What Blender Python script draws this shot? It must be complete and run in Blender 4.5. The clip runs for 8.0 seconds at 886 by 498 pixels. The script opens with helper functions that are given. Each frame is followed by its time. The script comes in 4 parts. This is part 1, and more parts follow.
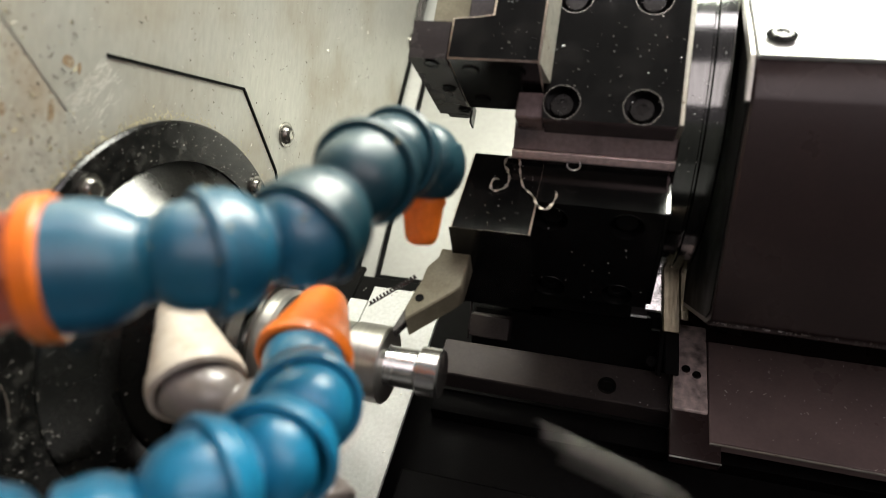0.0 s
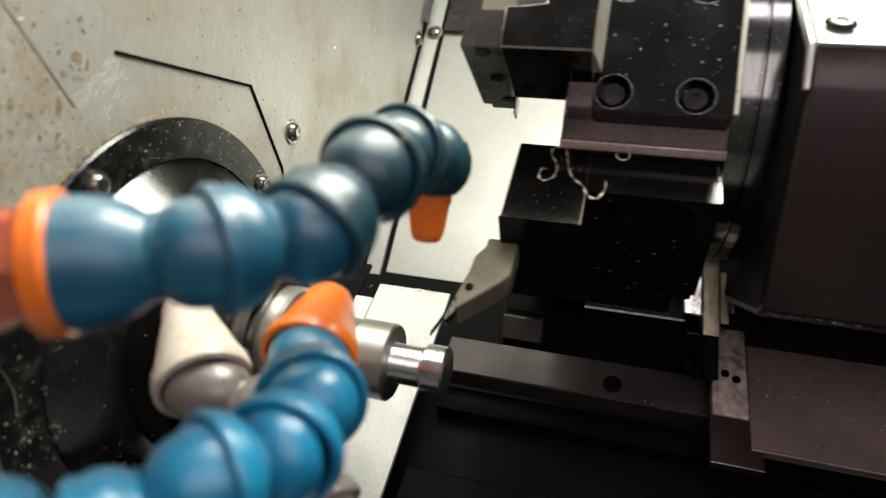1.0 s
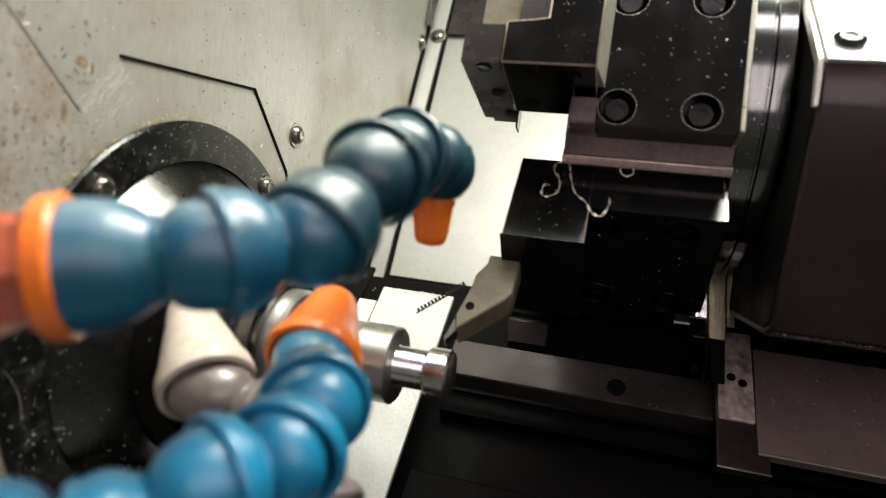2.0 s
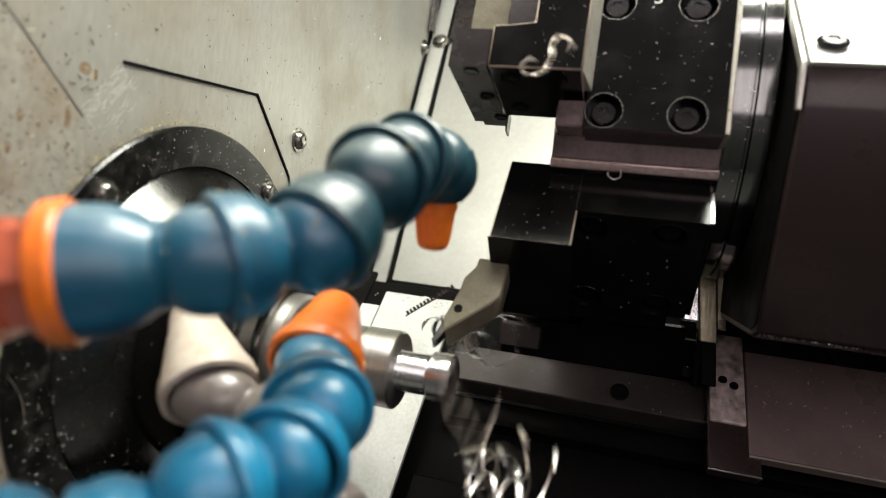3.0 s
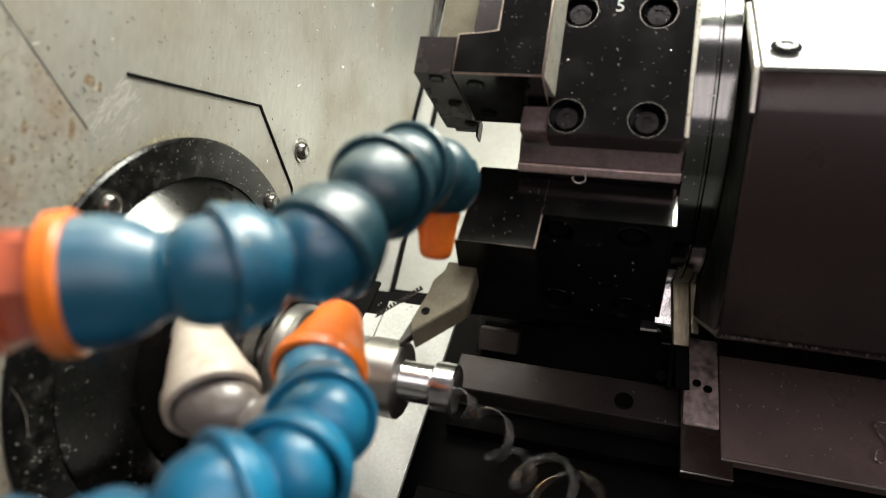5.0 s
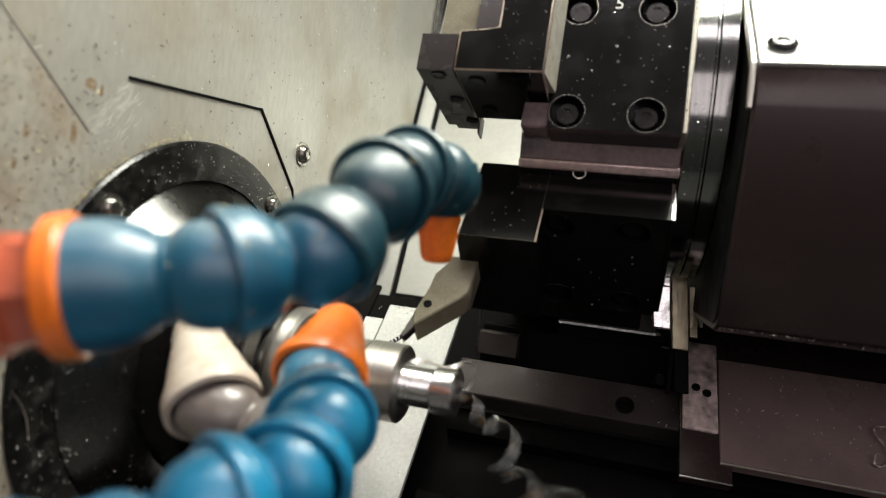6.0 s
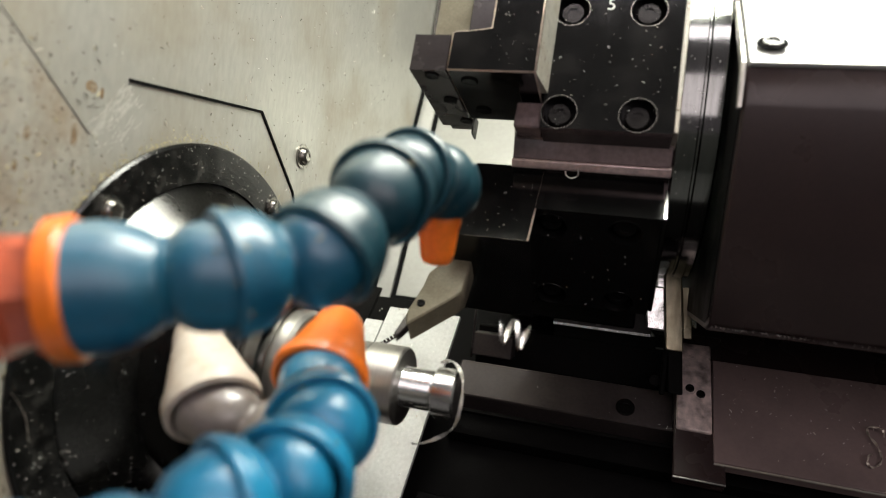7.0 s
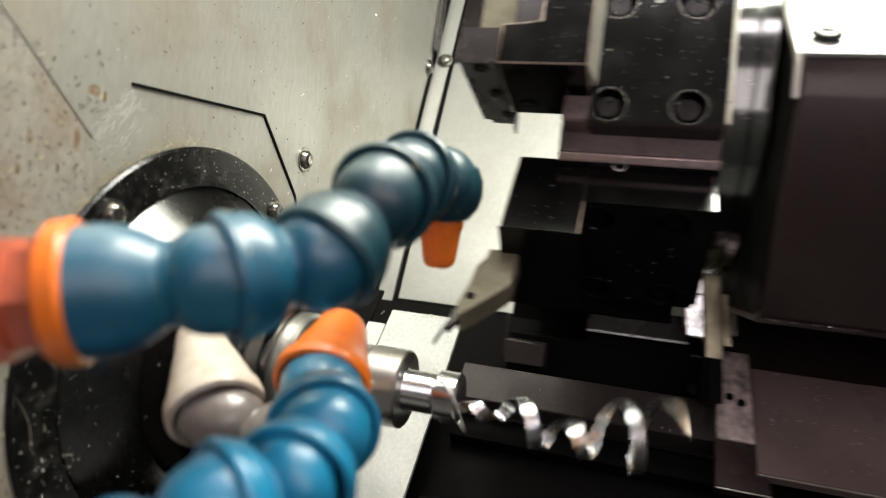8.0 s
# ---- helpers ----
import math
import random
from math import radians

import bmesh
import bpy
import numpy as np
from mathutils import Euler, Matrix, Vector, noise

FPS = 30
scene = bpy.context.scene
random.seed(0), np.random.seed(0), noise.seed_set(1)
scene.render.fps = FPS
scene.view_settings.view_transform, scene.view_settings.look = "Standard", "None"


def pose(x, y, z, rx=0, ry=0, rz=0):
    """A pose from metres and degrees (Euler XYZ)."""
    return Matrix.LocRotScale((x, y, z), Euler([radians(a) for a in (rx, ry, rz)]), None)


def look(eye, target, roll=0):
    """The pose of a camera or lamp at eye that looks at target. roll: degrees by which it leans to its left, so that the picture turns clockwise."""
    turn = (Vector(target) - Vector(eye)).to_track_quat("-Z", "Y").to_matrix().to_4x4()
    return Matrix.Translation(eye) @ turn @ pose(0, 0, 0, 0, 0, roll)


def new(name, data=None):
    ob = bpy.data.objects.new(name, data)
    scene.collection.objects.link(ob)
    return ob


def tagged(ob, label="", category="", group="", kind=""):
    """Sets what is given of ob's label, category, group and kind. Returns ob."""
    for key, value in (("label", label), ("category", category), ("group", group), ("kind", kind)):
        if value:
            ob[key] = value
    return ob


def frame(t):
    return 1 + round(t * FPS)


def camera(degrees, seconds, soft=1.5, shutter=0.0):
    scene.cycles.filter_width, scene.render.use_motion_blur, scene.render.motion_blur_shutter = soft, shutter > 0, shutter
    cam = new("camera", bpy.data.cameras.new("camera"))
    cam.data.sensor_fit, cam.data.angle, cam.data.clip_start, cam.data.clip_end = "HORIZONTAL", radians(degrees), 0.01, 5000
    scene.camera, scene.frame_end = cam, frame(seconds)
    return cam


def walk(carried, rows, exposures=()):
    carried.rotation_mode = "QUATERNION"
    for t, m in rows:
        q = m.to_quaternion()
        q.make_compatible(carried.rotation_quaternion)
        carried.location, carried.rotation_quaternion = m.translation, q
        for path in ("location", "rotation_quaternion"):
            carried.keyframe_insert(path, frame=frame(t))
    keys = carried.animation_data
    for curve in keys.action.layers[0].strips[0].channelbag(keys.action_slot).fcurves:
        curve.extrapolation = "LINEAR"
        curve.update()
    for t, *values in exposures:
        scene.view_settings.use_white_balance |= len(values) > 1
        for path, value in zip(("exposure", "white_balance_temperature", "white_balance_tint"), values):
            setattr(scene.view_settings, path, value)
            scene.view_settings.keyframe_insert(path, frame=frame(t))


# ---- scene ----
cam = camera(70.0, 8.0, soft=0.95, shutter=0.5)
cam.data.dof.use_dof = True
cam.data.dof.focus_distance = 0.34
cam.data.dof.aperture_fstop = 7.0
EYE = (0.0803, -0.2470, 0.0591)
walk(cam, [
    (0, pose(*EYE, 88.022, -6.492, 14.556)),
    (0.5, pose(*EYE, 87.858, -6.627, 14.891)),
    (1, pose(*EYE, 87.746, -6.735, 15.079)),
    (1.5, pose(*EYE, 87.794, -6.743, 15.255)),
    (3, pose(*EYE, 88.375, -6.596, 15.624)),
    (3.5, pose(*EYE, 88.451, -6.464, 15.656)),
    (4, pose(*EYE, 88.661, -6.490, 15.730)),
    (4.5, pose(*EYE, 88.944, -6.305, 15.785)),
    (6, pose(*EYE, 89.514, -6.356, 15.951)),
    (6.5, pose(*EYE, 89.590, -6.354, 15.946)),
    (7, pose(*EYE, 89.692, -6.301, 15.966)),
    (7.5, pose(*EYE, 89.769, -6.292, 16.070)),
    (8, pose(*EYE, 89.933, -6.231, 16.158)),
])

# ---- light: dim workshop around, a lamp bar under the enclosure's roof ----
world = bpy.data.worlds.new("workshop")
scene.world = world
world.use_nodes = True
bg = world.node_tree.nodes["Background"]
bg.inputs[0].default_value = (1.0, 0.88, 0.93, 1)
bg.inputs[1].default_value = 0.125
scene.view_settings.exposure = 0.0


def area_lamp(name, eye, target, sx, sy, power, colour):
    data = bpy.data.lights.new(name, "AREA")
    data.shape, data.size, data.size_y = "RECTANGLE", sx, sy
    data.energy, data.color = power, colour
    ob = new(name, data)
    ob.matrix_world = look(eye, target)
    return ob


area_lamp("enclosure_light", (0.13, 0.0, 0.50), (0.11, 0.02, 0.0), 0.44, 0.16, 5.4, (0.99, 1.0, 0.875))
# the workshop's light that falls in through the open front
area_lamp("door_opening_light", (0.08, -0.33, 0.63), (0.06, -0.02, 0.0), 0.60, 0.10, 1.35, (1.0, 0.91, 0.95))
area_lamp("door_opening_low_light", (0.31, -0.41, 0.20), (0.20, 0.05, 0.0), 0.60, 0.26, 1.0, (1.0, 0.88, 0.90))

# ---- materials ----


def node_material(name, base, rough, metal=0.0, spots=None, spot_amount=0.0, spot_scale=40.0, grain=0.15, grain_scale=300.0,
                  bump=0.15, bump_scale=900.0, stretch=(1, 1, 1), spec=0.5, coat=0.0, vary=0.0, coat_rough=0.12, pits=None, rings=0.0):
    """Principled surface: colour with grain and stains of two sizes, uneven gloss, fine relief."""
    m = bpy.data.materials.new(name)
    m.use_nodes = True
    nt = m.node_tree
    p = nt.nodes["Principled BSDF"]
    tc = nt.nodes.new("ShaderNodeTexCoord")
    mp = nt.nodes.new("ShaderNodeMapping")
    mp.inputs["Scale"].default_value = stretch
    nt.links.new(tc.outputs["Object"], mp.inputs[0])

    def noise_node(scale, detail, stretched):
        n = nt.nodes.new("ShaderNodeTexNoise")
        n.inputs["Scale"].default_value, n.inputs["Detail"].default_value = scale, detail
        nt.links.new(mp.outputs[0] if stretched else tc.outputs["Object"], n.inputs["Vector"])
        return n

    def ramp(source, lo, hi, a, b):
        r = nt.nodes.new("ShaderNodeMapRange")
        r.inputs[1].default_value, r.inputs[2].default_value, r.inputs[3].default_value, r.inputs[4].default_value = lo, hi, a, b
        nt.links.new(source, r.inputs[0])
        return r.outputs[0]

    fine, broad = noise_node(grain_scale, 4, True), noise_node(spot_scale, 6, False)
    mix = nt.nodes.new("ShaderNodeMix")
    mix.data_type = "RGBA"
    mix.inputs["A"].default_value = (*[c * (1 - grain) for c in base], 1)
    mix.inputs["B"].default_value = (*[min(1, c * (1 + grain)) for c in base], 1)
    nt.links.new(ramp(fine.outputs[0], 0.3, 0.7, 0, 1), mix.inputs["Factor"])
    colour = mix.outputs["Result"]
    if spots:
        mix2 = nt.nodes.new("ShaderNodeMix")
        mix2.data_type = "RGBA"
        mix2.inputs["B"].default_value = (*spots, 1)
        nt.links.new(colour, mix2.inputs["A"])
        nt.links.new(ramp(broad.outputs[0], 0.48, 0.75, 0, spot_amount), mix2.inputs["Factor"])
        colour = mix2.outputs["Result"]
    if pits:
        pit_noise, mix3 = noise_node(pits[1], 2, False), nt.nodes.new("ShaderNodeMix")
        mix3.data_type = "RGBA"
        mix3.inputs["B"].default_value = (*pits[0], 1)
        nt.links.new(colour, mix3.inputs["A"])
        nt.links.new(ramp(pit_noise.outputs[0], pits[2], pits[2] + 0.04, 0, 0.85), mix3.inputs["Factor"])
        colour = mix3.outputs["Result"]
    if rings:
        tangent = nt.nodes.new("ShaderNodeTangent")
        tangent.direction_type, tangent.axis = "RADIAL", "X"
        p.inputs["Anisotropic"].default_value = rings
        p.inputs["Anisotropic Rotation"].default_value = 0.25
        nt.links.new(tangent.outputs[0], p.inputs["Tangent"])
    if vary:
        info, hsv = nt.nodes.new("ShaderNodeObjectInfo"), nt.nodes.new("ShaderNodeHueSaturation")
        nt.links.new(ramp(info.outputs["Random"], 0, 1, 1 - vary, 1 + vary), hsv.inputs["Value"])
        nt.links.new(colour, hsv.inputs["Color"])
        colour = hsv.outputs[0]
    nt.links.new(colour, p.inputs["Base Color"])
    nt.links.new(ramp(broad.outputs[0], 0.3, 0.7, max(0.03, rough * 0.75), min(1, rough * 1.25)), p.inputs["Roughness"])
    p.inputs["Metallic"].default_value = metal
    p.inputs["Specular IOR Level"].default_value = spec
    p.inputs["Coat Weight"].default_value = coat
    p.inputs["Coat Roughness"].default_value = coat_rough
    if bump:
        rough_noise, b = noise_node(bump_scale, 3, True), nt.nodes.new("ShaderNodeBump")
        b.inputs["Strength"].default_value, b.inputs["Distance"].default_value = bump, 0.0004
        nt.links.new(rough_noise.outputs[0], b.inputs["Height"])
        nt.links.new(b.outputs[0], p.inputs["Normal"])
    return m


WALL_STEEL = node_material("wall_steel", (0.41, 0.405, 0.36), 0.42, 0.45, (0.27, 0.22, 0.14), 0.7, 16, 0.07, 420, 0.08, 1600, stretch=(1, 1, 0.35), pits=((0.09, 0.065, 0.04), 360, 0.72))
OLD_STEEL = node_material("worn_steel", (0.40, 0.385, 0.33), 0.45, 0.4, (0.24, 0.16, 0.085), 0.65, 40, 0.14, 350, 0.12, 1400, pits=((0.07, 0.045, 0.028), 480, 0.655))
BACK_STEEL = node_material("back_steel", (0.36, 0.36, 0.335), 0.42, 0.35, (0.30, 0.295, 0.26), 0.45, 22, 0.05, 300, 0.06, 900)
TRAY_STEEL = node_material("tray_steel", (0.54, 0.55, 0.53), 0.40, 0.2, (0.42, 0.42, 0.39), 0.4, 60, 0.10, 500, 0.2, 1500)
BLACK_OXIDE = node_material("black_oxide", (0.0045, 0.0045, 0.0043), 0.13, 0.0, (0.013, 0.012, 0.011), 0.6, 60, 0.25, 700, 0.06, 1800, spec=0.32)
SCREW_BLACK = node_material("blackened_screw_steel", (0.022, 0.020, 0.019), 0.24, 0.6, (0.008, 0.008, 0.007), 0.6, 160, 0.2, 900, 0.1, 2500)
OILED_BLACK = node_material("oiled_black", (0.0035, 0.0035, 0.0035), 0.24, 0.0, (0.007, 0.007, 0.006), 0.5, 50, 0.2, 500, 0.05, 900, spec=0.12)
SMEARED_BLACK = node_material("smeared_black", (0.006, 0.006, 0.0056), 0.20, 0.0, (0.09, 0.086, 0.078), 0.30, 130, 0.3, 500, 0.2, 900, spec=0.4, stretch=(1, 0.3, 1))
DARK_STEEL = node_material("dark_steel", (0.026, 0.021, 0.021), 0.26, 0.35, (0.045, 0.038, 0.037), 0.6, 45, 0.2, 600, 0.1, 1600)
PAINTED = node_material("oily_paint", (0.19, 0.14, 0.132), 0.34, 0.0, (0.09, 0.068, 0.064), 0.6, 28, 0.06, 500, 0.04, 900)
FACET_STEEL = node_material("oily_facet_steel", (0.25, 0.19, 0.19), 0.14, 0.45, (0.07, 0.055, 0.055), 0.7, 60, 0.15, 500, 0.06, 1500)
# Near-black, hardly glossy: deep shade round bed and saddle is put into the colour.
SHADED_BLACK = node_material("bed_black_with_shade", (0.0045, 0.0043, 0.0042), 0.5, 0.0, (0.008, 0.0075, 0.007), 0.5, 40, 0.2, 300, 0.2, 900, spec=0.03)
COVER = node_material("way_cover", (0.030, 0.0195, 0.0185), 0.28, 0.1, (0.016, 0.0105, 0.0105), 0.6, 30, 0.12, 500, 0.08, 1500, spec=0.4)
RAIL_STEEL = node_material("rail_steel", (0.044, 0.036, 0.035), 0.42, 0.3, (0.068, 0.055, 0.051), 0.6, 70, 0.15, 500, 0.1, 1500, spec=0.3)
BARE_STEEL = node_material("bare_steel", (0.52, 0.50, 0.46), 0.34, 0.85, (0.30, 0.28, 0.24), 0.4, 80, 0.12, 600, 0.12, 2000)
TOOL_STEEL = node_material("tool_steel", (0.135, 0.12, 0.084), 0.6, 0.0, (0.08, 0.067, 0.047), 0.5, 120, 0.12, 900, 0.1, 2500, spec=0.2)
CHROME = node_material("turned_steel", (0.56, 0.545, 0.51), 0.32, 1.0, None, 0, 40, 0.08, 900, 0.10, 1500, stretch=(1, 0.02, 0.02))
RING_STEEL = node_material("ringed_steel", (0.15, 0.15, 0.144), 0.27, 1.0, (0.06, 0.058, 0.052), 0.5, 50, 0.2, 900, 0.12, 1500, rings=0.85)
RIM_STEEL = node_material("rim_steel", (0.20, 0.205, 0.195), 0.12, 1.0, (0.28, 0.28, 0.26), 0.4, 60, 0.10, 800, 0.03, 1500, stretch=(1, 0.05, 0.05))
DISC_STEEL = node_material("oily_disc_steel", (0.23, 0.235, 0.225), 0.13, 1.0, (0.15, 0.15, 0.135), 0.4, 60, 0.10, 800, 0.03, 1500, stretch=(1, 0.05, 0.05))
SCREW_STEEL = node_material("screw_steel", (0.25, 0.24, 0.215), 0.24, 0.9, (0.10, 0.09, 0.075), 0.5, 200, 0.2, 900, 0.1, 2500)
BLUE = node_material("blue_plastic", (0.006, 0.185, 0.34), 0.42, 0.0, (0.01, 0.14, 0.22), 0.5, 90, 0.10, 600, 0.05, 1500, coat=0.8, vary=0.10, coat_rough=0.30)
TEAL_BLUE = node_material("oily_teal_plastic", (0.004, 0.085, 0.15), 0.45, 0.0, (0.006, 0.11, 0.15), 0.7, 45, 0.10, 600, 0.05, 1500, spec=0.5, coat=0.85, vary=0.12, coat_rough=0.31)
# Darker copy of the teal plastic, with the far links' shade in its colour.
TEAL_SHADED = node_material("oily_teal_plastic_shaded", (0.003, 0.038, 0.054), 0.42, 0.0, (0.006, 0.056, 0.072), 0.7, 45, 0.10, 600, 0.05, 1500, spec=0.5, coat=0.6, vary=0.1, coat_rough=0.34)
ORANGE = node_material("orange_plastic", (0.92, 0.20, 0.018), 0.40, 0.0, (0.66, 0.13, 0.02), 0.4, 120, 0.08, 700, 0.06, 1500, coat=0.25)
RED_PLASTIC = node_material("dull_red_plastic", (0.50, 0.115, 0.05), 0.42, 0.0, (0.22, 0.05, 0.03), 0.6, 100, 0.1, 700, 0.06, 1500, coat=0.2)
GREY_LINK = node_material("mauve_grey_plastic", (0.20, 0.172, 0.158), 0.33, 0.0, (0.12, 0.097, 0.075), 0.5, 130, 0.08, 700, 0.06, 1500, coat=0.5)
EDGE = node_material("worn_edge", (0.50, 0.40, 0.33), 0.45, 0.5, (0.20, 0.11, 0.07), 0.7, 150, 0.2, 900, 0.1, 2500)
# Pale pink steel: the light caught by the lower facet is put into the colour.
LIT_LIP = node_material("lit_lip", (0.70, 0.55, 0.52), 0.34, 0.4, (0.26, 0.20, 0.19), 0.5, 120, 0.15, 600, 0.1, 1800)
MIRROR_STEEL = node_material("fine_turned_steel", (0.80, 0.79, 0.77), 0.23, 1.0, None, 0, 40, 0.07, 900, 0.10, 1500, stretch=(1, 0.02, 0.02))
GREY_PLASTIC = node_material("grey_plastic", (0.56, 0.495, 0.42), 0.42, 0.0, (0.30, 0.21, 0.12), 0.5, 130, 0.08, 700, 0.06, 1500, coat=0.2)
CHIP = node_material("swarf", (0.86, 0.84, 0.80), 0.30, 0.6, (0.62, 0.46, 0.22), 0.5, 90, 0.15, 900, 0.2, 3000, vary=0.15)
SEAM = node_material("seam_dark", (0.006, 0.006, 0.006), 0.8, 0.0, None, 0, 50, 0.3, 300, 0.1, 900, spec=0.04)
WHITE_MARK = node_material("engraving", (0.45, 0.45, 0.43), 0.5, 0.0, None, 0, 50, 0.1, 300, 0.0)
SLUDGE = node_material("oily_sludge", (0.60, 0.49, 0.46), 0.35, 0.2, (0.04, 0.032, 0.03), 1.0, 120, 0.3, 260, 0.4, 500)
HOT_CHIP = node_material("heat_tinted_swarf", (0.60, 0.63, 0.65), 0.25, 0.95, (0.66, 0.32, 0.05), 0.95, 120, 0.3, 700, 0.4, 1400)
DULL_CHIP = node_material("dull_swarf", (0.62, 0.55, 0.47), 0.32, 0.6, (0.12, 0.09, 0.06), 0.8, 330, 0.3, 900, 0.3, 3000)
DARK_CHIP = node_material("grey_swarf", (0.30, 0.295, 0.285), 0.30, 0.95, (0.36, 0.22, 0.09), 0.7, 90, 0.25, 900, 0.3, 2500)
DIRT = node_material("dark_grit", (0.035, 0.028, 0.02), 0.6, 0.0, (0.10, 0.06, 0.03), 0.6, 300, 0.3, 900, 0.1, 2000)
PALE_CLUMP = node_material("oily_pale_chips", (0.50, 0.45, 0.27), 0.45, 0.1, (0.30, 0.22, 0.10), 0.6, 260, 0.2, 900, 0.2, 2500)
SCUFF = node_material("scuffed_steel", (0.66, 0.65, 0.60), 0.4, 0.5, None, 0, 50, 0.1, 500, 0.05, 1500)
STAINED = node_material("stained_steel", (0.28, 0.25, 0.17), 0.30, 0.6, (0.10, 0.072, 0.04), 0.9, 60, 0.45, 160, 0.3, 700, stretch=(1, 1, 0.12))
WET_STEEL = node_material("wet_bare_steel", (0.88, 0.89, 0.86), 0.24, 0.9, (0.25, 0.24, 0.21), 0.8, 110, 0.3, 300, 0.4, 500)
MACHINE_PAINT = node_material("machine_paint", (0.10, 0.10, 0.10), 0.5, 0.0, (0.07, 0.07, 0.07), 0.5, 12, 0.1, 200, 0.1, 900)
GLOW = bpy.data.materials.new("lamp_glow")
GLOW.use_nodes = True
GLOW.node_tree.nodes["Principled BSDF"].inputs["Emission Color"].default_value = (1.0, 0.97, 0.9, 1)
GLOW.node_tree.nodes["Principled BSDF"].inputs["Emission Strength"].default_value = 6.0

# ---- mesh helpers: lengths in millimetres ----
MM = 0.001


def finish(bm, name, mat, smooth=40, edge=None):
    bmesh.ops.remove_doubles(bm, verts=bm.verts, dist=1e-4)
    bmesh.ops.recalc_face_normals(bm, faces=bm.faces)
    bmesh.ops.scale(bm, vec=(MM, MM, MM), verts=bm.verts)
    for e in bm.edges:
        e.smooth = len(e.link_faces) == 2 and e.calc_face_angle(9) < radians(smooth)
    for f in bm.faces:
        f.smooth = True
    me = bpy.data.meshes.new(name)
    bm.to_mesh(me)
    bm.free()
    me.materials.append(mat)
    if edge:
        me.materials.append(edge)
    return me


def part(name, bm, mat, parent, label="", edge=None):
    ob = new(name, finish(bm, name, mat, 40, edge))
    ob.parent = parent
    return tagged(ob, label)


def thing(name, label, category, place=None, group="", kind=""):
    ob = new(name)
    ob.empty_display_size = 0.01
    ob.matrix_world = place or Matrix()
    return tagged(ob, label, category, group, kind)


def solid(name, bm, mat, label, category, kind="", group=""):
    return tagged(new(name, finish(bm, name, mat)), label, category, group, kind)


def bevel(bm, geom_edges, size, segments=1):
    if size > 0:
        bmesh.ops.bevel(bm, geom=geom_edges, offset=size, offset_type="OFFSET", segments=segments, affect="EDGES", clamp_overlap=True, profile=0.5)


def prism(pts, x0, x1, bev=0.0, bm=None, m=None):
    """Outline in (y, z), drawn out along x from x0 to x1."""
    tmp = bmesh.new()
    a = [tmp.verts.new((x0, y, z)) for y, z in pts]
    b = [tmp.verts.new((x1, y, z)) for y, z in pts]
    tmp.faces.new(a)
    tmp.faces.new(b[::-1])
    for i in range(len(pts)):
        j = (i + 1) % len(pts)
        tmp.faces.new((a[i], b[i], b[j], a[j]))
    bmesh.ops.recalc_face_normals(tmp, faces=tmp.faces)
    bevel(tmp, list(tmp.edges), bev)
    return merge(bm, tmp, m)


def merge(bm, tmp, m=None):
    if m is not None:
        bmesh.ops.transform(tmp, matrix=m, verts=tmp.verts)
    if bm is None:
        return tmp
    me = bpy.data.meshes.new("t")
    tmp.to_mesh(me)
    tmp.free()
    bm.from_mesh(me)
    bpy.data.meshes.remove(me)
    return bm


def box(x0, x1, y0, y1, z0, z1, bev=0.0, bm=None, m=None):
    return prism([(y0, z0), (y1, z0), (y1, z1), (y0, z1)], x0, x1, bev, bm, m)


def lathe(profile, n=48, bm=None, m=None, closed=False):
    """Turns (x, r) pairs round the x axis."""
    tmp = bmesh.new()
    rings = []
    for x, r in profile:
        if r < 1e-6:
            rings.append([tmp.verts.new((x, 0, 0))])
        else:
            rings.append([tmp.verts.new((x, r * math.cos(2 * math.pi * i / n), r * math.sin(2 * math.pi * i / n))) for i in range(n)])
    pairs = list(zip(rings, rings[1:])) + ([(rings[-1], rings[0])] if closed else [])
    for a, b in pairs:
        for i in range(n):
            j = (i + 1) % n
            quad = [a[i % len(a)], a[j % len(a)], b[j % len(b)], b[i % len(b)]]
            quad = list(dict.fromkeys(quad))
            if len(quad) > 2:
                tmp.faces.new(quad)
    return merge(bm, tmp, m)


def ring_points(cx, cy, r, n, turn=0.0):
    return [(cx + r * math.cos(2 * math.pi * i / n + turn), cy + r * math.sin(2 * math.pi * i / n + turn)) for i in range(n)]


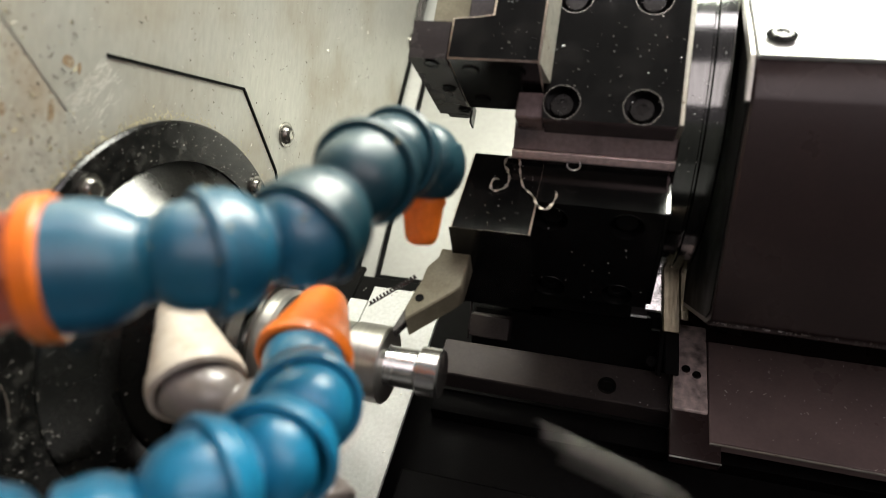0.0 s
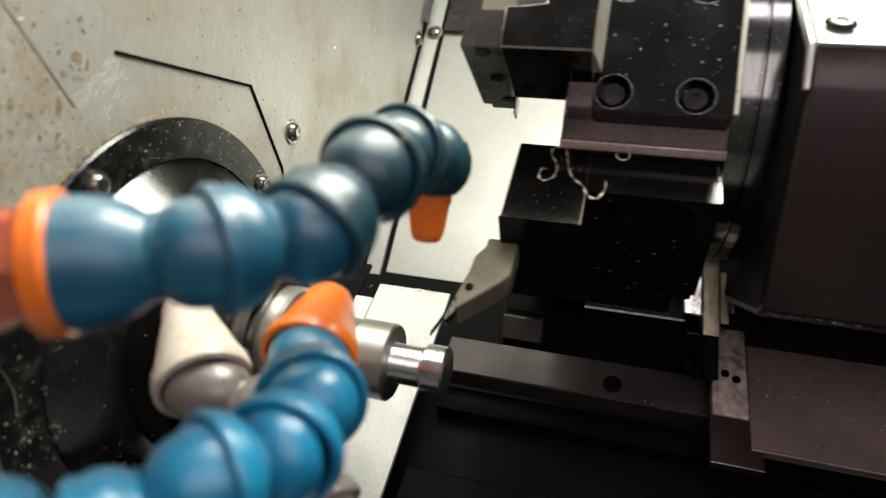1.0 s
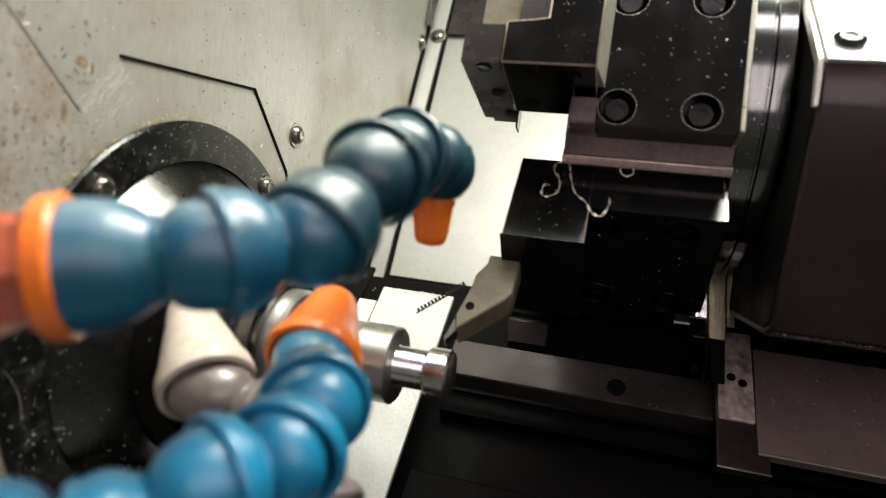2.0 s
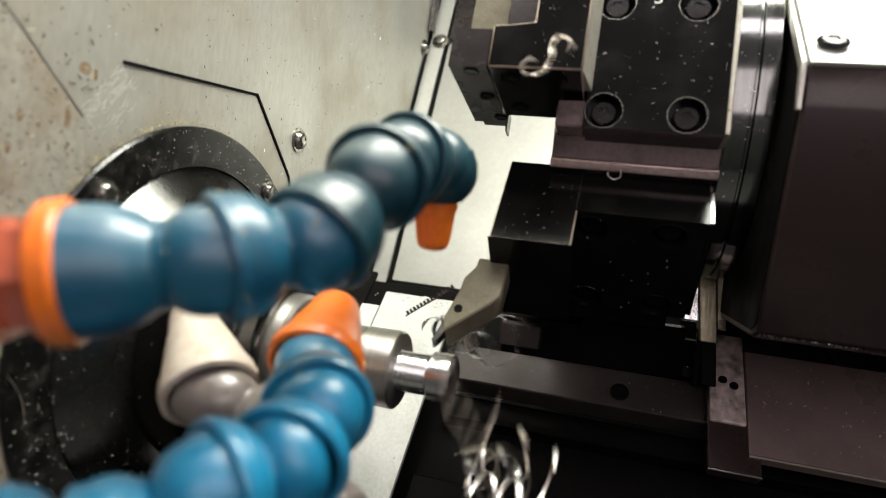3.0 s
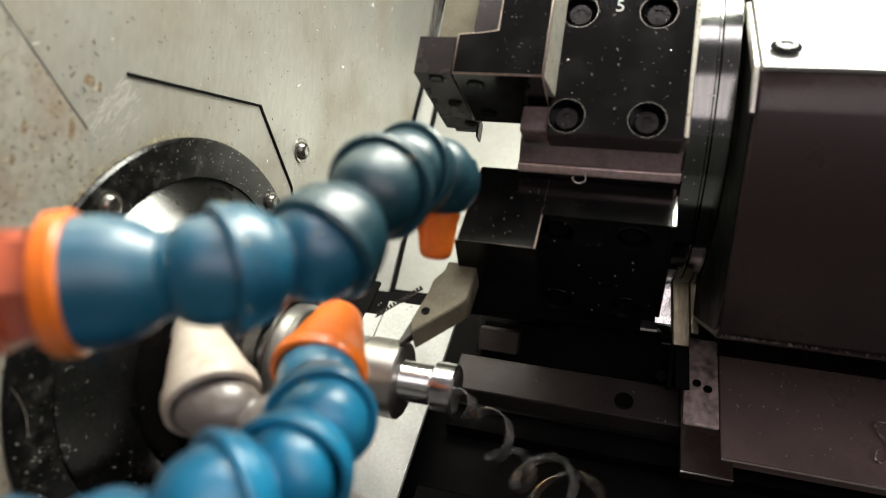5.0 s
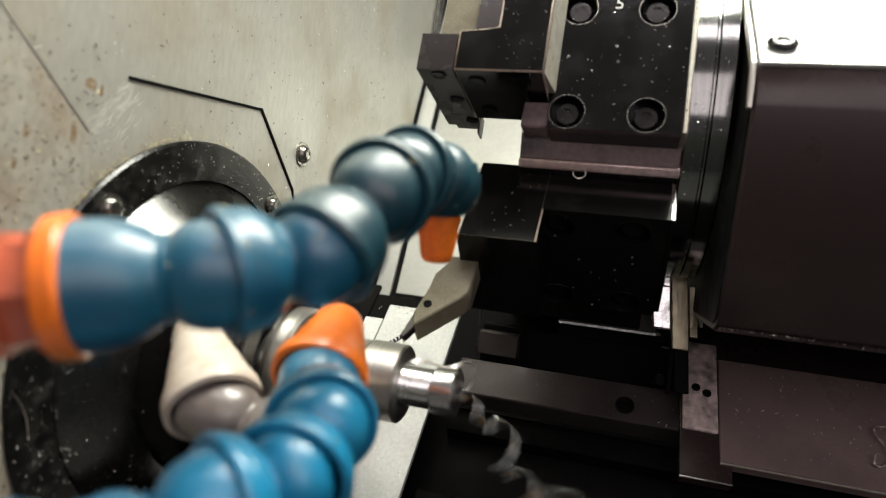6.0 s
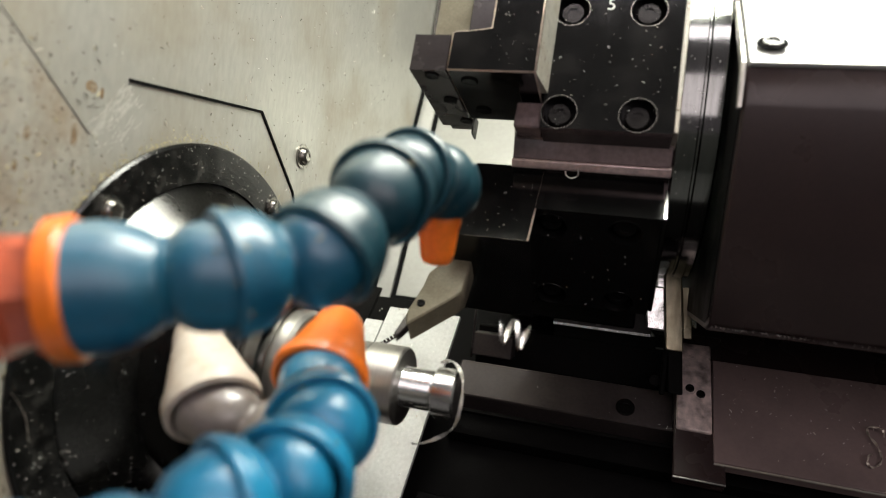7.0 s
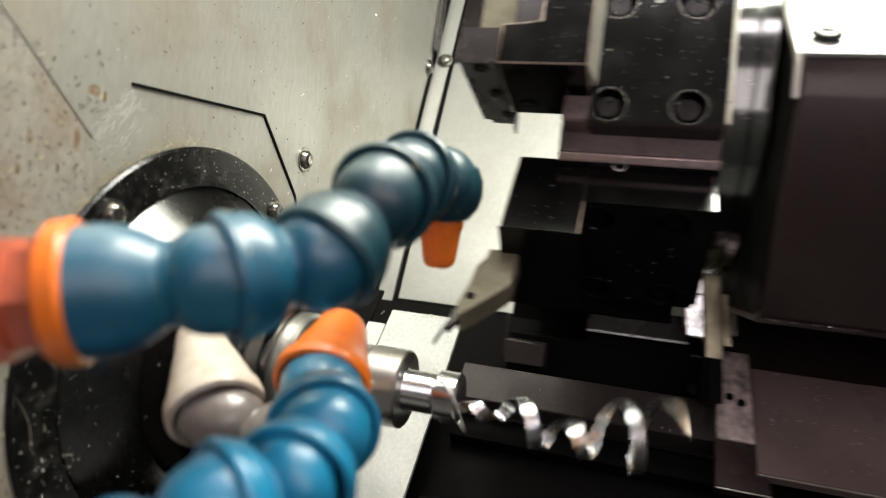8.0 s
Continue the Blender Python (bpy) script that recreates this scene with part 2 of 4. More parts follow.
def plate(outer, holes, top, bottom, bm=None, m=None, worn=0.0):
    """A plate in (x, y) from z=bottom to z=top with blind holes (points, depth) sunk from its top."""
    tmp = bmesh.new()

    def loop(pts, z):
        vs = [tmp.verts.new((x, y, z)) for x, y in pts]
        return vs, [tmp.edges.new((vs[i], vs[(i + 1) % len(vs)])) for i in range(len(vs))]

    ov, oe = loop(outer, top)
    hv = [loop(p, top) for p, _ in holes]
    bmesh.ops.triangle_fill(tmp, use_beauty=True, use_dissolve=False, edges=oe + [e for _, es in hv for e in es])
    low, _ = loop(outer, bottom)
    for i in range(len(ov)):
        j = (i + 1) % len(ov)
        tmp.faces.new((ov[i], ov[j], low[j], low[i]))
    tmp.faces.new(low[::-1])
    for (vs, _), (pts, depth) in zip(hv, holes):
        b, _ = loop(pts, top - depth)
        for i in range(len(vs)):
            j = (i + 1) % len(vs)
            tmp.faces.new((vs[j], vs[i], b[i], b[j]))
        tmp.faces.new(b)
    if worn:
        rim = [e for e in tmp.edges if e.verts[0] in ov and e.verts[1] in ov and not e.is_boundary and len({v for v in e.verts}) == 2 and (ov.index(e.verts[0]) - ov.index(e.verts[1])) % len(ov) in (1, len(ov) - 1)]
        rim += [e for e in tmp.edges if (e.verts[0] in ov) != (e.verts[1] in ov) and (e.verts[0] in low or e.verts[1] in low)]
        bmesh.ops.bevel(tmp, geom=rim, offset=worn, offset_type="OFFSET", segments=1, affect="EDGES", clamp_overlap=True, profile=0.5, material=1)
    return merge(bm, tmp, m)


def frame_to(origin, x_way, up=(0, 0, 1)):
    """A pose in millimetres whose x axis points along x_way."""
    x = Vector(x_way).normalized()
    y = Vector(up).cross(x)
    y = y.normalized() if y.length > 1e-6 else Vector((0, 1, 0))
    z = x.cross(y)
    m = Matrix((x, y, z)).transposed().to_4x4()
    m.translation = origin
    return m


def facing(origin, normal, up=(0, 0, 1)):
    """A pose in millimetres whose z axis points along normal."""
    z = Vector(normal).normalized()
    x = Vector(up).cross(z).normalized()
    y = z.cross(x)
    m = Matrix((x, y, z)).transposed().to_4x4()
    m.translation = origin
    return m


def cap_screw(r, h, hexagon, m):
    """Socket head cap screw, its head on z=0 of m."""
    bm = plate(ring_points(0, 0, r - 0.5, 28), [(ring_points(0, 0, hexagon, 6), h * 0.55)], h, h - 0.5, None)
    lathe([(h - 0.5, r - 0.5), (h - 1.1, r), (0, r)], 28, bm, Matrix.Rotation(radians(-90), 4, "Y"))
    bmesh.ops.transform(bm, matrix=m, verts=bm.verts)
    return bm


def button_screw(r, h, hexagon, m, washer=0.0):
    """Round-headed screw on a washer."""
    turn = Matrix.Rotation(radians(-90), 4, "Y")
    prof = [(h, hexagon * 1.15)] + [(h * math.cos(a), hexagon * 1.15 + (r - hexagon * 1.15) * math.sin(a)) for a in [radians(x) for x in (25, 45, 65, 90)]]
    bm = lathe(prof, 28, None, turn)
    plate(ring_points(0, 0, hexagon * 1.15, 28), [(ring_points(0, 0, hexagon, 6), h * 0.6)], h, h - 0.3, bm)
    if washer:
        lathe([(0.9, r * 0.8), (0.9, washer), (0, washer)], 28, bm, turn)
    bmesh.ops.transform(bm, matrix=m, verts=bm.verts)
    return bm


def ribbon(pts, width, thick, bm=None, twist=0.0, axis=None):
    """A thin curled strip of swarf along pts."""
    tmp = bmesh.new()
    P = [Vector(p) for p in pts]
    prev, side0 = None, Vector((0.3, 0.5, 0.8)).normalized()
    for i, p in enumerate(P):
        d = (P[min(i + 1, len(P) - 1)] - P[max(i - 1, 0)]).normalized()
        side0 = axis or side0
        s = (side0 - d * side0.dot(d)).normalized()
        side0 = s
        s = Matrix.Rotation(twist * i, 3, d) @ s
        n = d.cross(s)
        w = width * (0.75 + 0.35 * noise.noise(p * 0.35 + Vector((3, 1, 7))))
        k = min(1, (i + 0.3) / 2, (len(P) - 1 - i + 0.3) / 2)
        w *= k
        ring = [tmp.verts.new(p + s * a * w / 2 + n * b * thick / 2) for a, b in ((-1, -1), (1, -1), (1, 1), (-1, 1))]
        if prev:
            for q in range(4):
                tmp.faces.new((prev[q], prev[(q + 1) % 4], ring[(q + 1) % 4], ring[q]))
        else:
            tmp.faces.new(ring)
        prev = ring
    tmp.faces.new(prev[::-1])
    return merge(bm, tmp)


def helix(length, radius, turns, steps=14, grow=0.0, wobble=0.25, seed=0):
    """Points of an uneven coil along x."""
    n = int(turns * steps)
    out = []
    for i in range(n + 1):
        u = i / n
        a = 2 * math.pi * turns * u
        r = radius * (1 + grow * u * u) * (1 + wobble * noise.noise(Vector((u * 5 + seed, seed * 1.7, 0))))
        o = Vector((noise.noise(Vector((u * 3, seed, 2))), noise.noise(Vector((u * 3, seed, 9))), noise.noise(Vector((u * 3, seed, 5))))) * radius * wobble
        out.append(Vector((length * u, r * math.cos(a), r * math.sin(a))) + o)
    return out


rng = random.Random(7)
YZ45 = math.sqrt(0.5)

# ================= the setting =================
WALL_X = -104.0
# headstock wall: one sheet with the recessed hexagon cover, the side plate laid on it
bm = box(WALL_X - 12, WALL_X, -172, 330, -330, 560, 0.6)
wall = solid("wall_headstock", bm, WALL_STEEL, "brushed steel headstock wall, oil-stained and speckled with chips", "wall", "structure")
hexa = [(-51.7, 107.4), (35.1, 115.9), (73.7, 79.4), (118, -10), (80, -110), (-20, -130), (-96, -60), (-112, 20), (-69.4, 84)]
cover = thing("spindle_cover", "flat steel polygon cover plate round the spindle", "cover plate")
part("plate", prism(hexa, WALL_X + 0.05, WALL_X + 0.2, 0.0), WALL_STEEL, cover)


def strip(pts, w, x0, x1):
    bm = bmesh.new()
    for (y0, z0), (y1, z1) in zip(pts, pts[1:]):
        d = Vector((y1 - y0, z1 - z0)).normalized()
        n = Vector((-d.y, d.x)) * w / 2
        e = d * w * 0.3
        prism([(y0 + n.x - e.x, z0 + n.y - e.y), (y1 + n.x + e.x, z1 + n.y + e.y), (y1 - n.x + e.x, z1 - n.y + e.y), (y0 - n.x - e.x, z0 - n.y - e.y)], x0, x1, 0, bm)
    return bm


part("joint", strip([(-52.5, 107.8), (35.5, 116.6), (74.6, 79.8), (119, -10)], 1.25, WALL_X + 0.1, WALL_X + 0.9), SEAM, cover, "dark open joint along the plate's edge")
# worn plate at the front of the wall, its edge rising to the upper front
side_plate = thing("side_plate", "worn rust-spotted steel plate on the headstock wall", "plate")
part("plate", prism([(-70.1, 84.2), (-66, 62), (-60, 40), (-60, -300), (-170, -300), (-170, 169.8)], WALL_X + 1.0, WALL_X + 2.2, 0.5), OLD_STEEL, side_plate)

part("edge", strip([(-170, 169.8), (-70.1, 84.2)], 0.7, WALL_X + 1.9, WALL_X + 2.4), BARE_STEEL, side_plate, "bright bevelled plate edge")

RUST = node_material("rust_stain", (0.17, 0.115, 0.062), 0.7, 0.0, (0.38, 0.35, 0.28), 1.0, 520, 0.3, 900, 0.1, 2000)
for y, z, w, h, x in ((-76.4, 82.3, 1.2, 4.2, WALL_X + 2.2), (-69.3, 100.9, 2.6, 2.2, WALL_X + 0.02), (-64.4, 99.8, 0.8, 2.2, WALL_X + 0.02), (-93.7, 79.6, 1.2, 2, WALL_X + 2.2), (-96.7, 69, 0.9, 1.8, WALL_X + 2.2)):
    spot = [(y + w * math.cos(a) * (1 + 0.35 * noise.noise(Vector((y, a, 1)))), z + h * math.sin(a) * (1 + 0.35 * noise.noise(Vector((z, a, 4))))) for a in [2 * math.pi * k / 18 for k in range(18)]]
    part("rust_spot", prism(spot, x, x + 0.06), RUST, side_plate, "brown rust spot")

# back wall, leaning back
LEAN = 0.385


def back(z):
    return 212 + LEAN * z


def back_slab(x0, x1, z0, z1, proud, thick):
    return prism([(back(z0) - proud, z0), (back(z1) - proud, z1), (back(z1) - proud + thick, z1), (back(z0) - proud + thick, z0)], x0, x1, 0.3)


bw = solid("wall_back", back_slab(WALL_X, 700, -160, 560, 0, 10), BACK_STEEL, "leaning pale sheet-steel back wall of the machine", "wall", "structure")
flange_strip = thing("corner_flange", "folded pale steel flange in the corner of the sheet walls", "flange")
part("flange", back_slab(WALL_X + 0.5, -90, 14, 520, 3, 3), BACK_STEEL, flange_strip)
part("joint", back_slab(-90, -86.2, 17, 520, 1.2, 1.3), SEAM, flange_strip, "dark joint beside the flange")
part("joint", prism([(back(14) - 10, 14), (back(520) - 10, 520), (back(520) - 3.2, 520), (back(14) - 3.2, 14)], WALL_X + 0.3, WALL_X + 1.2, 0), SEAM, flange_strip, "dark joint in the corner")
upper = thing("upper_cover", "dark sheet-metal cover above the back wall", "cover")
part("sheet", back_slab(-86, 700, 229, 520, 5, 4), DARK_STEEL, upper)
dark_up = part("sheet", prism([(282, 232), (292, 232), (330, 520), (320, 520)], WALL_X + 2, WALL_X + 5, 0), DARK_STEEL, upper)
for i, (x, y, z, n) in enumerate(((WALL_X, 281, 216, (1, 0, 0)), (WALL_X, 81.9, 101.5, (1, 0, 0)), (-94, back(227) - 3, 227, (0, -1, LEAN)), (60, back(60), 60, (0, -1, LEAN)))):
    solid("panel_screw", button_screw(5.4, 4.0, 2.2, facing((x, y, z), n), 7.2), SCREW_STEEL, "round-headed steel screw in the sheet wall", "screw", group="panel screws")

# A black sheet, not an opening: it paints the shade below the back sheet.
part("gap", prism([(back(-60) - 2, -60), (back(17) - 2, 17), (back(17) + 1, 17), (back(-60) + 1, -60)], WALL_X + 1, 600, 0), SEAM, flange_strip, "dark sheet put for the shade in the gap below the back sheet")

# slanted bed below: pale tray, rail, floor of the trough with its shade in black


def slant(x0, x1, y0, y1, c, thick, bev=0.4, bm=None):
    """A slab on the 45 degree plane z = y + c."""
    o = thick * YZ45
    return prism([(y0, y0 + c), (y1, y1 + c), (y1 + o, y1 + c - o), (y0 + o, y0 + c - o)], x0, x1, bev, bm)


tray = thing("chip_tray", "pale slanted sheet-steel chip tray below the workpiece", "tray")
part("sheet", slant(-60, -13.0, 5, 136.5, -120, 3), TRAY_STEEL, tray)
part("sheet", slant(-72, -60.3, 5, 127.5, -119.4, 3), TRAY_STEEL, tray)
part("rear_sheet", slant(WALL_X + 1, -72.5, 5, 150, -123, 3), SHADED_BLACK, tray, "sheet beside the tray, shade put in its black")
bed = solid("bed", slant(-102, 700, -220, 192, -175, 20), SHADED_BLACK, "slanted machine bed, the trough's shade put in its black", "machine bed", "structure")
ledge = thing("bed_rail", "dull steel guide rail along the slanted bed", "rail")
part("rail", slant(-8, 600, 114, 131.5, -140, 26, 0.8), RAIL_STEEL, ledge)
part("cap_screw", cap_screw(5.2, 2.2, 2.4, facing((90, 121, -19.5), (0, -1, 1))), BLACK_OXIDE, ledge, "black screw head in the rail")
part("lip", slant(-8, 600, 109, 110.6, -143, 2.5, 0.2), SHADED_BLACK, ledge)
part("rail_foot", slant(-8, 600, 112, 130, -160, 24, 0.3), SHADED_BLACK, ledge, "black foot of the rail")
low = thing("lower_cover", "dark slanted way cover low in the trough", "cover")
part("sheet", slant(-12, 80, 30, 78, -150, 6, 1.0), SHADED_BLACK, low)

front = solid("wall_front", box(-116, 700, -432, -420, -345, -10), MACHINE_PAINT, "dark painted front sheet below the open door", "wall", "structure")
ground = solid("floor", box(-116, 700, -420, 330, -345, -330), MACHINE_PAINT, "dark painted bottom of the machine enclosure", "floor", "structure")
roof = solid("ceiling", box(-116, 700, -200, 460, 560, 572), MACHINE_PAINT, "dark painted roof of the machine enclosure", "ceiling", "structure")
wall_r = solid("wall_tailstock", box(700, 712, -420, 460, -330, 560), MACHINE_PAINT, "dark painted end wall of the enclosure", "wall", "structure")

lamp = thing("machine_lamp", "bar-shaped work lamp under the enclosure roof", "lamp")
part("housing", box(-100, 360, -90, 90, 520, 545, 3), MACHINE_PAINT, lamp)
part("diffuser", box(-90, 350, -80, 80, 505, 519, 2), GLOW, lamp, "glowing white diffuser")

# ================= spindle, chuck and workpiece =================
fl = thing("spindle_flange", "black oily spindle flange dusted with fine chips", "flange")
part("ring", lathe([(WALL_X + 1.5, 92.5), (WALL_X + 3.0, 92.5), (WALL_X + 4, 91.5), (WALL_X + 4, 75.5), (WALL_X + 1.5, 75.5)], 96, closed=True), SMEARED_BLACK, fl)
for y, z in ((-59.2, 58.3), (49.4, 69.1)):
    part("cap_screw", button_screw(4.4, 3.0, 2.4, facing((WALL_X + 4, y, z), (1, 0, 0)), 5.6), SCREW_STEEL, fl, "steel socket screw")
ch = thing("spindle_nose", "bright turned spindle nose stepping down to a black chuck body", "spindle")
part("taper", lathe([(WALL_X + 2, 75.4), (WALL_X + 3.2, 75.0), (WALL_X + 9, 67.5), (WALL_X + 9.6, 67.3), (WALL_X + 18.5, 55.5), (WALL_X + 19, 52)], 128), RING_STEEL, ch, "bright turned taper")
part("body", lathe([(WALL_X + 18, 54), (WALL_X + 19.5, 53.5), (-72, 52.5), (-68, 50), (-66, 46), (-66, 34)], 96), OILED_BLACK, ch, "black chuck body")

spin = thing("collet_chuck", "bright steel collet nose gripping the round workpiece", "chuck")
part("nose", lathe([(-68, 34), (-60, 34.5), (-59, 33), (-57, 33), (-56, 34), (-51, 33.5), (-50, 32), (-50, 27), (-52, 26), (-52, 24)], 72), RIM_STEEL, spin)
part("collet", lathe([(-66, 25.5), (-45, 25), (-43.5, 23.5), (-43, 17)], 64), BARE_STEEL, spin, "slotted steel collet")
work = thing("workpiece", "bright turned steel shaft with a stepped, grooved end", "workpiece")
part("shaft", lathe([(-66, 15.6), (-16, 15.6), (-15.6, 15.2), (-15.0, 15.2), (-14.7, 16), (-0.8, 16), (0, 15.2), (0, 7.5)], 96), CHROME, work)
part("neck", lathe([(0.0, 8.6), (0.6, 8.2), (11.8, 8.2), (12.4, 7.9)], 96), MIRROR_STEEL, work, "fine-turned neck")
part("head", lathe([(12.2, 7.5), (13.0, 7.5), (13.5, 9.5), (14.0, 10.0), (22, 10.0), (22.8, 9.2), (22.6, 8.0), (22.2, 0)], 96), MIRROR_STEEL, work, "bright turned head beyond the groove")

# ================= turret =================
TC = Vector((0, 109.8, 124.0))      # turret axis
A_LOW, A_UP = -48.5, 11.5


def station(a):
    """x, then tangent, then radius, from the turret axis, for the station at a degrees."""
    a = radians(a)
    m = Matrix(((1, 0, 0), (0, math.sin(a), -math.cos(a)), (0, math.cos(a), math.sin(a)))).to_4x4()
    m.translation = TC
    return m


turret = thing("tool_turret", "dark lathe turret with a bright-rimmed disc and housing", "turret")
hexagon = []
for k in range(6):
    a = radians(A_LOW + 60 * k)
    for t in (-40, 40):
        hexagon.append((TC.y - 66 * math.cos(a) + t * math.sin(a), TC.z + 66 * math.sin(a) + t * math.cos(a)))
part("body", prism(hexagon, 27.5, 95, 1.2), DARK_STEEL, turret)
for k in range(6):
    a = A_LOW + 30 + 60 * k
    m = station(a)
    part("facet", prism([(3.2, 60), (3.2, 80.0), (15.5, 79), (17, 60)], 28, 95.2, 0.4, None, m), FACET_STEEL, turret)
    part("facet_lip", prism([(-2, 60), (-1.2, 79.2), (-0.4, 80), (2.8, 81.2), (3.1, 80.4), (3.1, 60)], 27.6, 95.5, 0.3, None, m), LIT_LIP, turret, "chamfered lip of the facet, pinkish light put in its colour")
turn = Matrix.Translation(TC + Vector((0, 3, 13)))
part("disc", lathe([(95.5, 40), (95.5, 80), (96.5, 81), (104, 81), (104.6, 79.5), (105.4, 79.5), (106, 81), (112.5, 81), (113.5, 80), (113.5, 40)], 128, None, turn), DISC_STEEL, turret, "bright turned rim of the turret disc")
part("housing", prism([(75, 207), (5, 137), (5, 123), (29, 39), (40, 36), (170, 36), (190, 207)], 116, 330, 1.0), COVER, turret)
# Thin black sheet added over the housing's side for the shade beside the disc.
part("flank", prism([(72, 202), (8, 137), (8, 124), (31, 42), (41, 39), (168, 39), (186, 202)], 115.5, 115.9, 0), SHADED_BLACK, turret, "added sheet on the housing flank, shade put in its black")
part("slide", prism([(128, 24), (128, 92), (196, 92), (196, 23), (150, 23)], 8, 90, 1.0), SHADED_BLACK, turret, "slide casting, shade under the turret put in its black")
part("edge_plate", prism([(42, 176), (3.5, 138), (3.5, 121), (6, 121), (8, 136), (46, 174)], 113.8, 115.6, 0.3), BARE_STEEL, turret, "bright edge of a thin plate")
# Housing's top face in pale steel: the lamp's light is put into the colour.
part("top_plate", prism([(75.5, 209.5), (3.5, 137.8), (5.5, 136.6), (77, 208)], 116.5, 330, 0.3), TRAY_STEEL, turret, "top face of the housing, lamp light put in its pale colour")
top_screw = facing((124.7, 11.4, 147.6), (0, -1, 1))
part("countersink", lathe([(0.05, 4.2), (0.35, 4.3), (0.35, 5.3), (0.05, 5.5)], 36, None, top_screw @ Matrix.Rotation(radians(-90), 4, "Y")), SEAM, turret, "dark ring round the screw")
part("cap_screw", cap_screw(4.2, 1.2, 2.5, top_screw), SCREW_BLACK, turret, "low dark socket screw")


def flat_on(m, outline, t0, t1, bev):
    """Outline in (x, r) between two tangent offsets of a station."""
    bm = prism([(r, x) for x, r in outline], t0, t1, bev)
    swap = Matrix(((0, 0, 1, 0), (1, 0, 0, 0), (0, 1, 0, 0), (0, 0, 0, 1)))
    bmesh.ops.transform(bm, matrix=m @ swap, verts=bm.verts)
    return bm


def tool_holder(angle, label):
    ob = thing("tool_holder", label, "tool holder", group="turret tool holders")
    m = station(angle)
    bolts = [(x, t) for x in (48, 79.5) for t in (-22.8, 24.2)]
    outer = [(41, -30), (93.5, -30), (93.5, 34.25), (41, 34.25)]
    block = part("block", plate(outer, [(ring_points(x, t, 7.2, 32), 7.5) for x, t in bolts], 90, 58, None, m, 0.7), BLACK_OXIDE, ob, "", EDGE)
    part("side_strip", box(93.6, 95.8, -29, 33, 70, 88.5, 0.4, None, m), OLD_STEEL if angle > 0 else DISC_STEEL, ob, "bright worn flank of the block")
    part("foot", box(29, 95, -29.5, 33, 56, 76, 0.8, None, m), FACET_STEEL, ob)
    part("foot_front", box(29.3, 41, -29.5, -18, 76, 88, 0.8, None, m), FACET_STEEL, ob)
    jaw = bmesh.new()
    outline = [(3, -16), (39.5, -16), (39.5, 34.3), (19, 34.3), (19, 3.5), (13, 2.5), (3, 1.5)] if angle > 0 else [(9, -16), (42, -16), (42, 34.3), (9, 34.3)]
    plate(outline, [], 110, 63, jaw, None, 0.55)
    bmesh.ops.transform(jaw, matrix=m, verts=jaw.verts)
    jaw_part = part("jaw", jaw, BLACK_OXIDE, ob, "", EDGE)
    if angle > 0:
        # Paler, less metallic strip: the reflected wall is put into its colour.
        part("jaw_flank", flat_on(m, [(39.2, 109.4), (42.4, 90.3), (38.6, 90.3)], -15.2, 34, 0.2), OLD_STEEL, ob, "flank of the jaw, the wall's reflection put in its pale colour")
    if angle > 0:
        part("inner_jaw", box(4, 40, 2, 34, 60, 92, 0.5, None, m), DARK_STEEL, ob)
        for x, r in ((11, 101), (11.5, 73), (30, 101), (30, 73)):
            s = m @ facing((x, -16.5, r), (0, -1, 0))
            part("set_screw", cap_screw(3.6, 0.3, 2.2, s), BLACK_OXIDE, jaw_part)
    # Screws and hole rims: lighter above, black on the low block to paint its shade.
    for x, t in bolts:
        s = m @ Matrix.Translation((x, t, 82.5))
        part("cap_screw", cap_screw(5.0, 5.0, 2.7, s), SCREW_BLACK if angle > 0 else BLACK_OXIDE, block)
        rim = lathe([(88.8, 7.15), (90.12, 7.25), (90.12, 7.6), (89.8, 7.75)], 36, None, m @ Matrix.Translation((x, t, 0)) @ Matrix.Rotation(radians(-90), 4, "Y"))
        part("counterbore", rim, SCREW_STEEL if angle > 0 else BLACK_OXIDE, block, "worn edge of the screw hole, near-black for shade on the low block")
    return ob


holder_up = tool_holder(A_UP, "black tool holder block marked 5, four socket screws")
holder_low = tool_holder(A_LOW, "black tool holder block gripping the turning tool")
font = bpy.data.curves.new("numeral", "FONT")
font.body, font.size, font.extrude, font.align_x, font.align_y = "5", 0.0075, 0.00008, "CENTER", "CENTER"
tmp = bpy.data.objects.new("numeral", font)
me = bpy.data.meshes.new_from_object(tmp)
me.materials.append(WHITE_MARK)
num = new("numeral", me)
num.parent = holder_up
mm = station(A_UP)
num.matrix_local = Matrix.Translation((mm @ Vector((64, 26.5, 90.1))) * MM) @ mm.to_3x3().to_4x4()
tagged(num, "engraved numeral 5")

# turning tool in the lower holder
tool = thing("turning_tool", "steel turning tool with a carbide insert", "cutting tool")
mL = station(A_LOW)
part("shank", plate([(10, 17.9), (35, 17.9), (35, -7), (10, -7)], [], 109, 66, None, mL), BLACK_OXIDE, tool)
part("head", flat_on(mL, [(3.2, 108), (3.0, 113), (-0.5, 119), (-0.8, 126), (-3.8, 141), (-2.2, 147.5), (13.5, 131), (16.5, 127), (16.5, 108)], 6, 18, 0.6), TOOL_STEEL, tool)
part("insert", flat_on(mL, [(-4.0, 141), (-6.2, 151.5), (-5.4, 153), (-4.2, 151.5), (-1.5, 146.5)], 12.5, 16.8, 0.25), DARK_STEEL, tool, "dark carbide insert")
part("clamp_screw", cap_screw(2.3, 0.5, 1.2, mL @ facing((1.0, 18.0, 136), (0, 1, 0), (0, 0, 1))), SEAM, tool, "dark clamping screw")

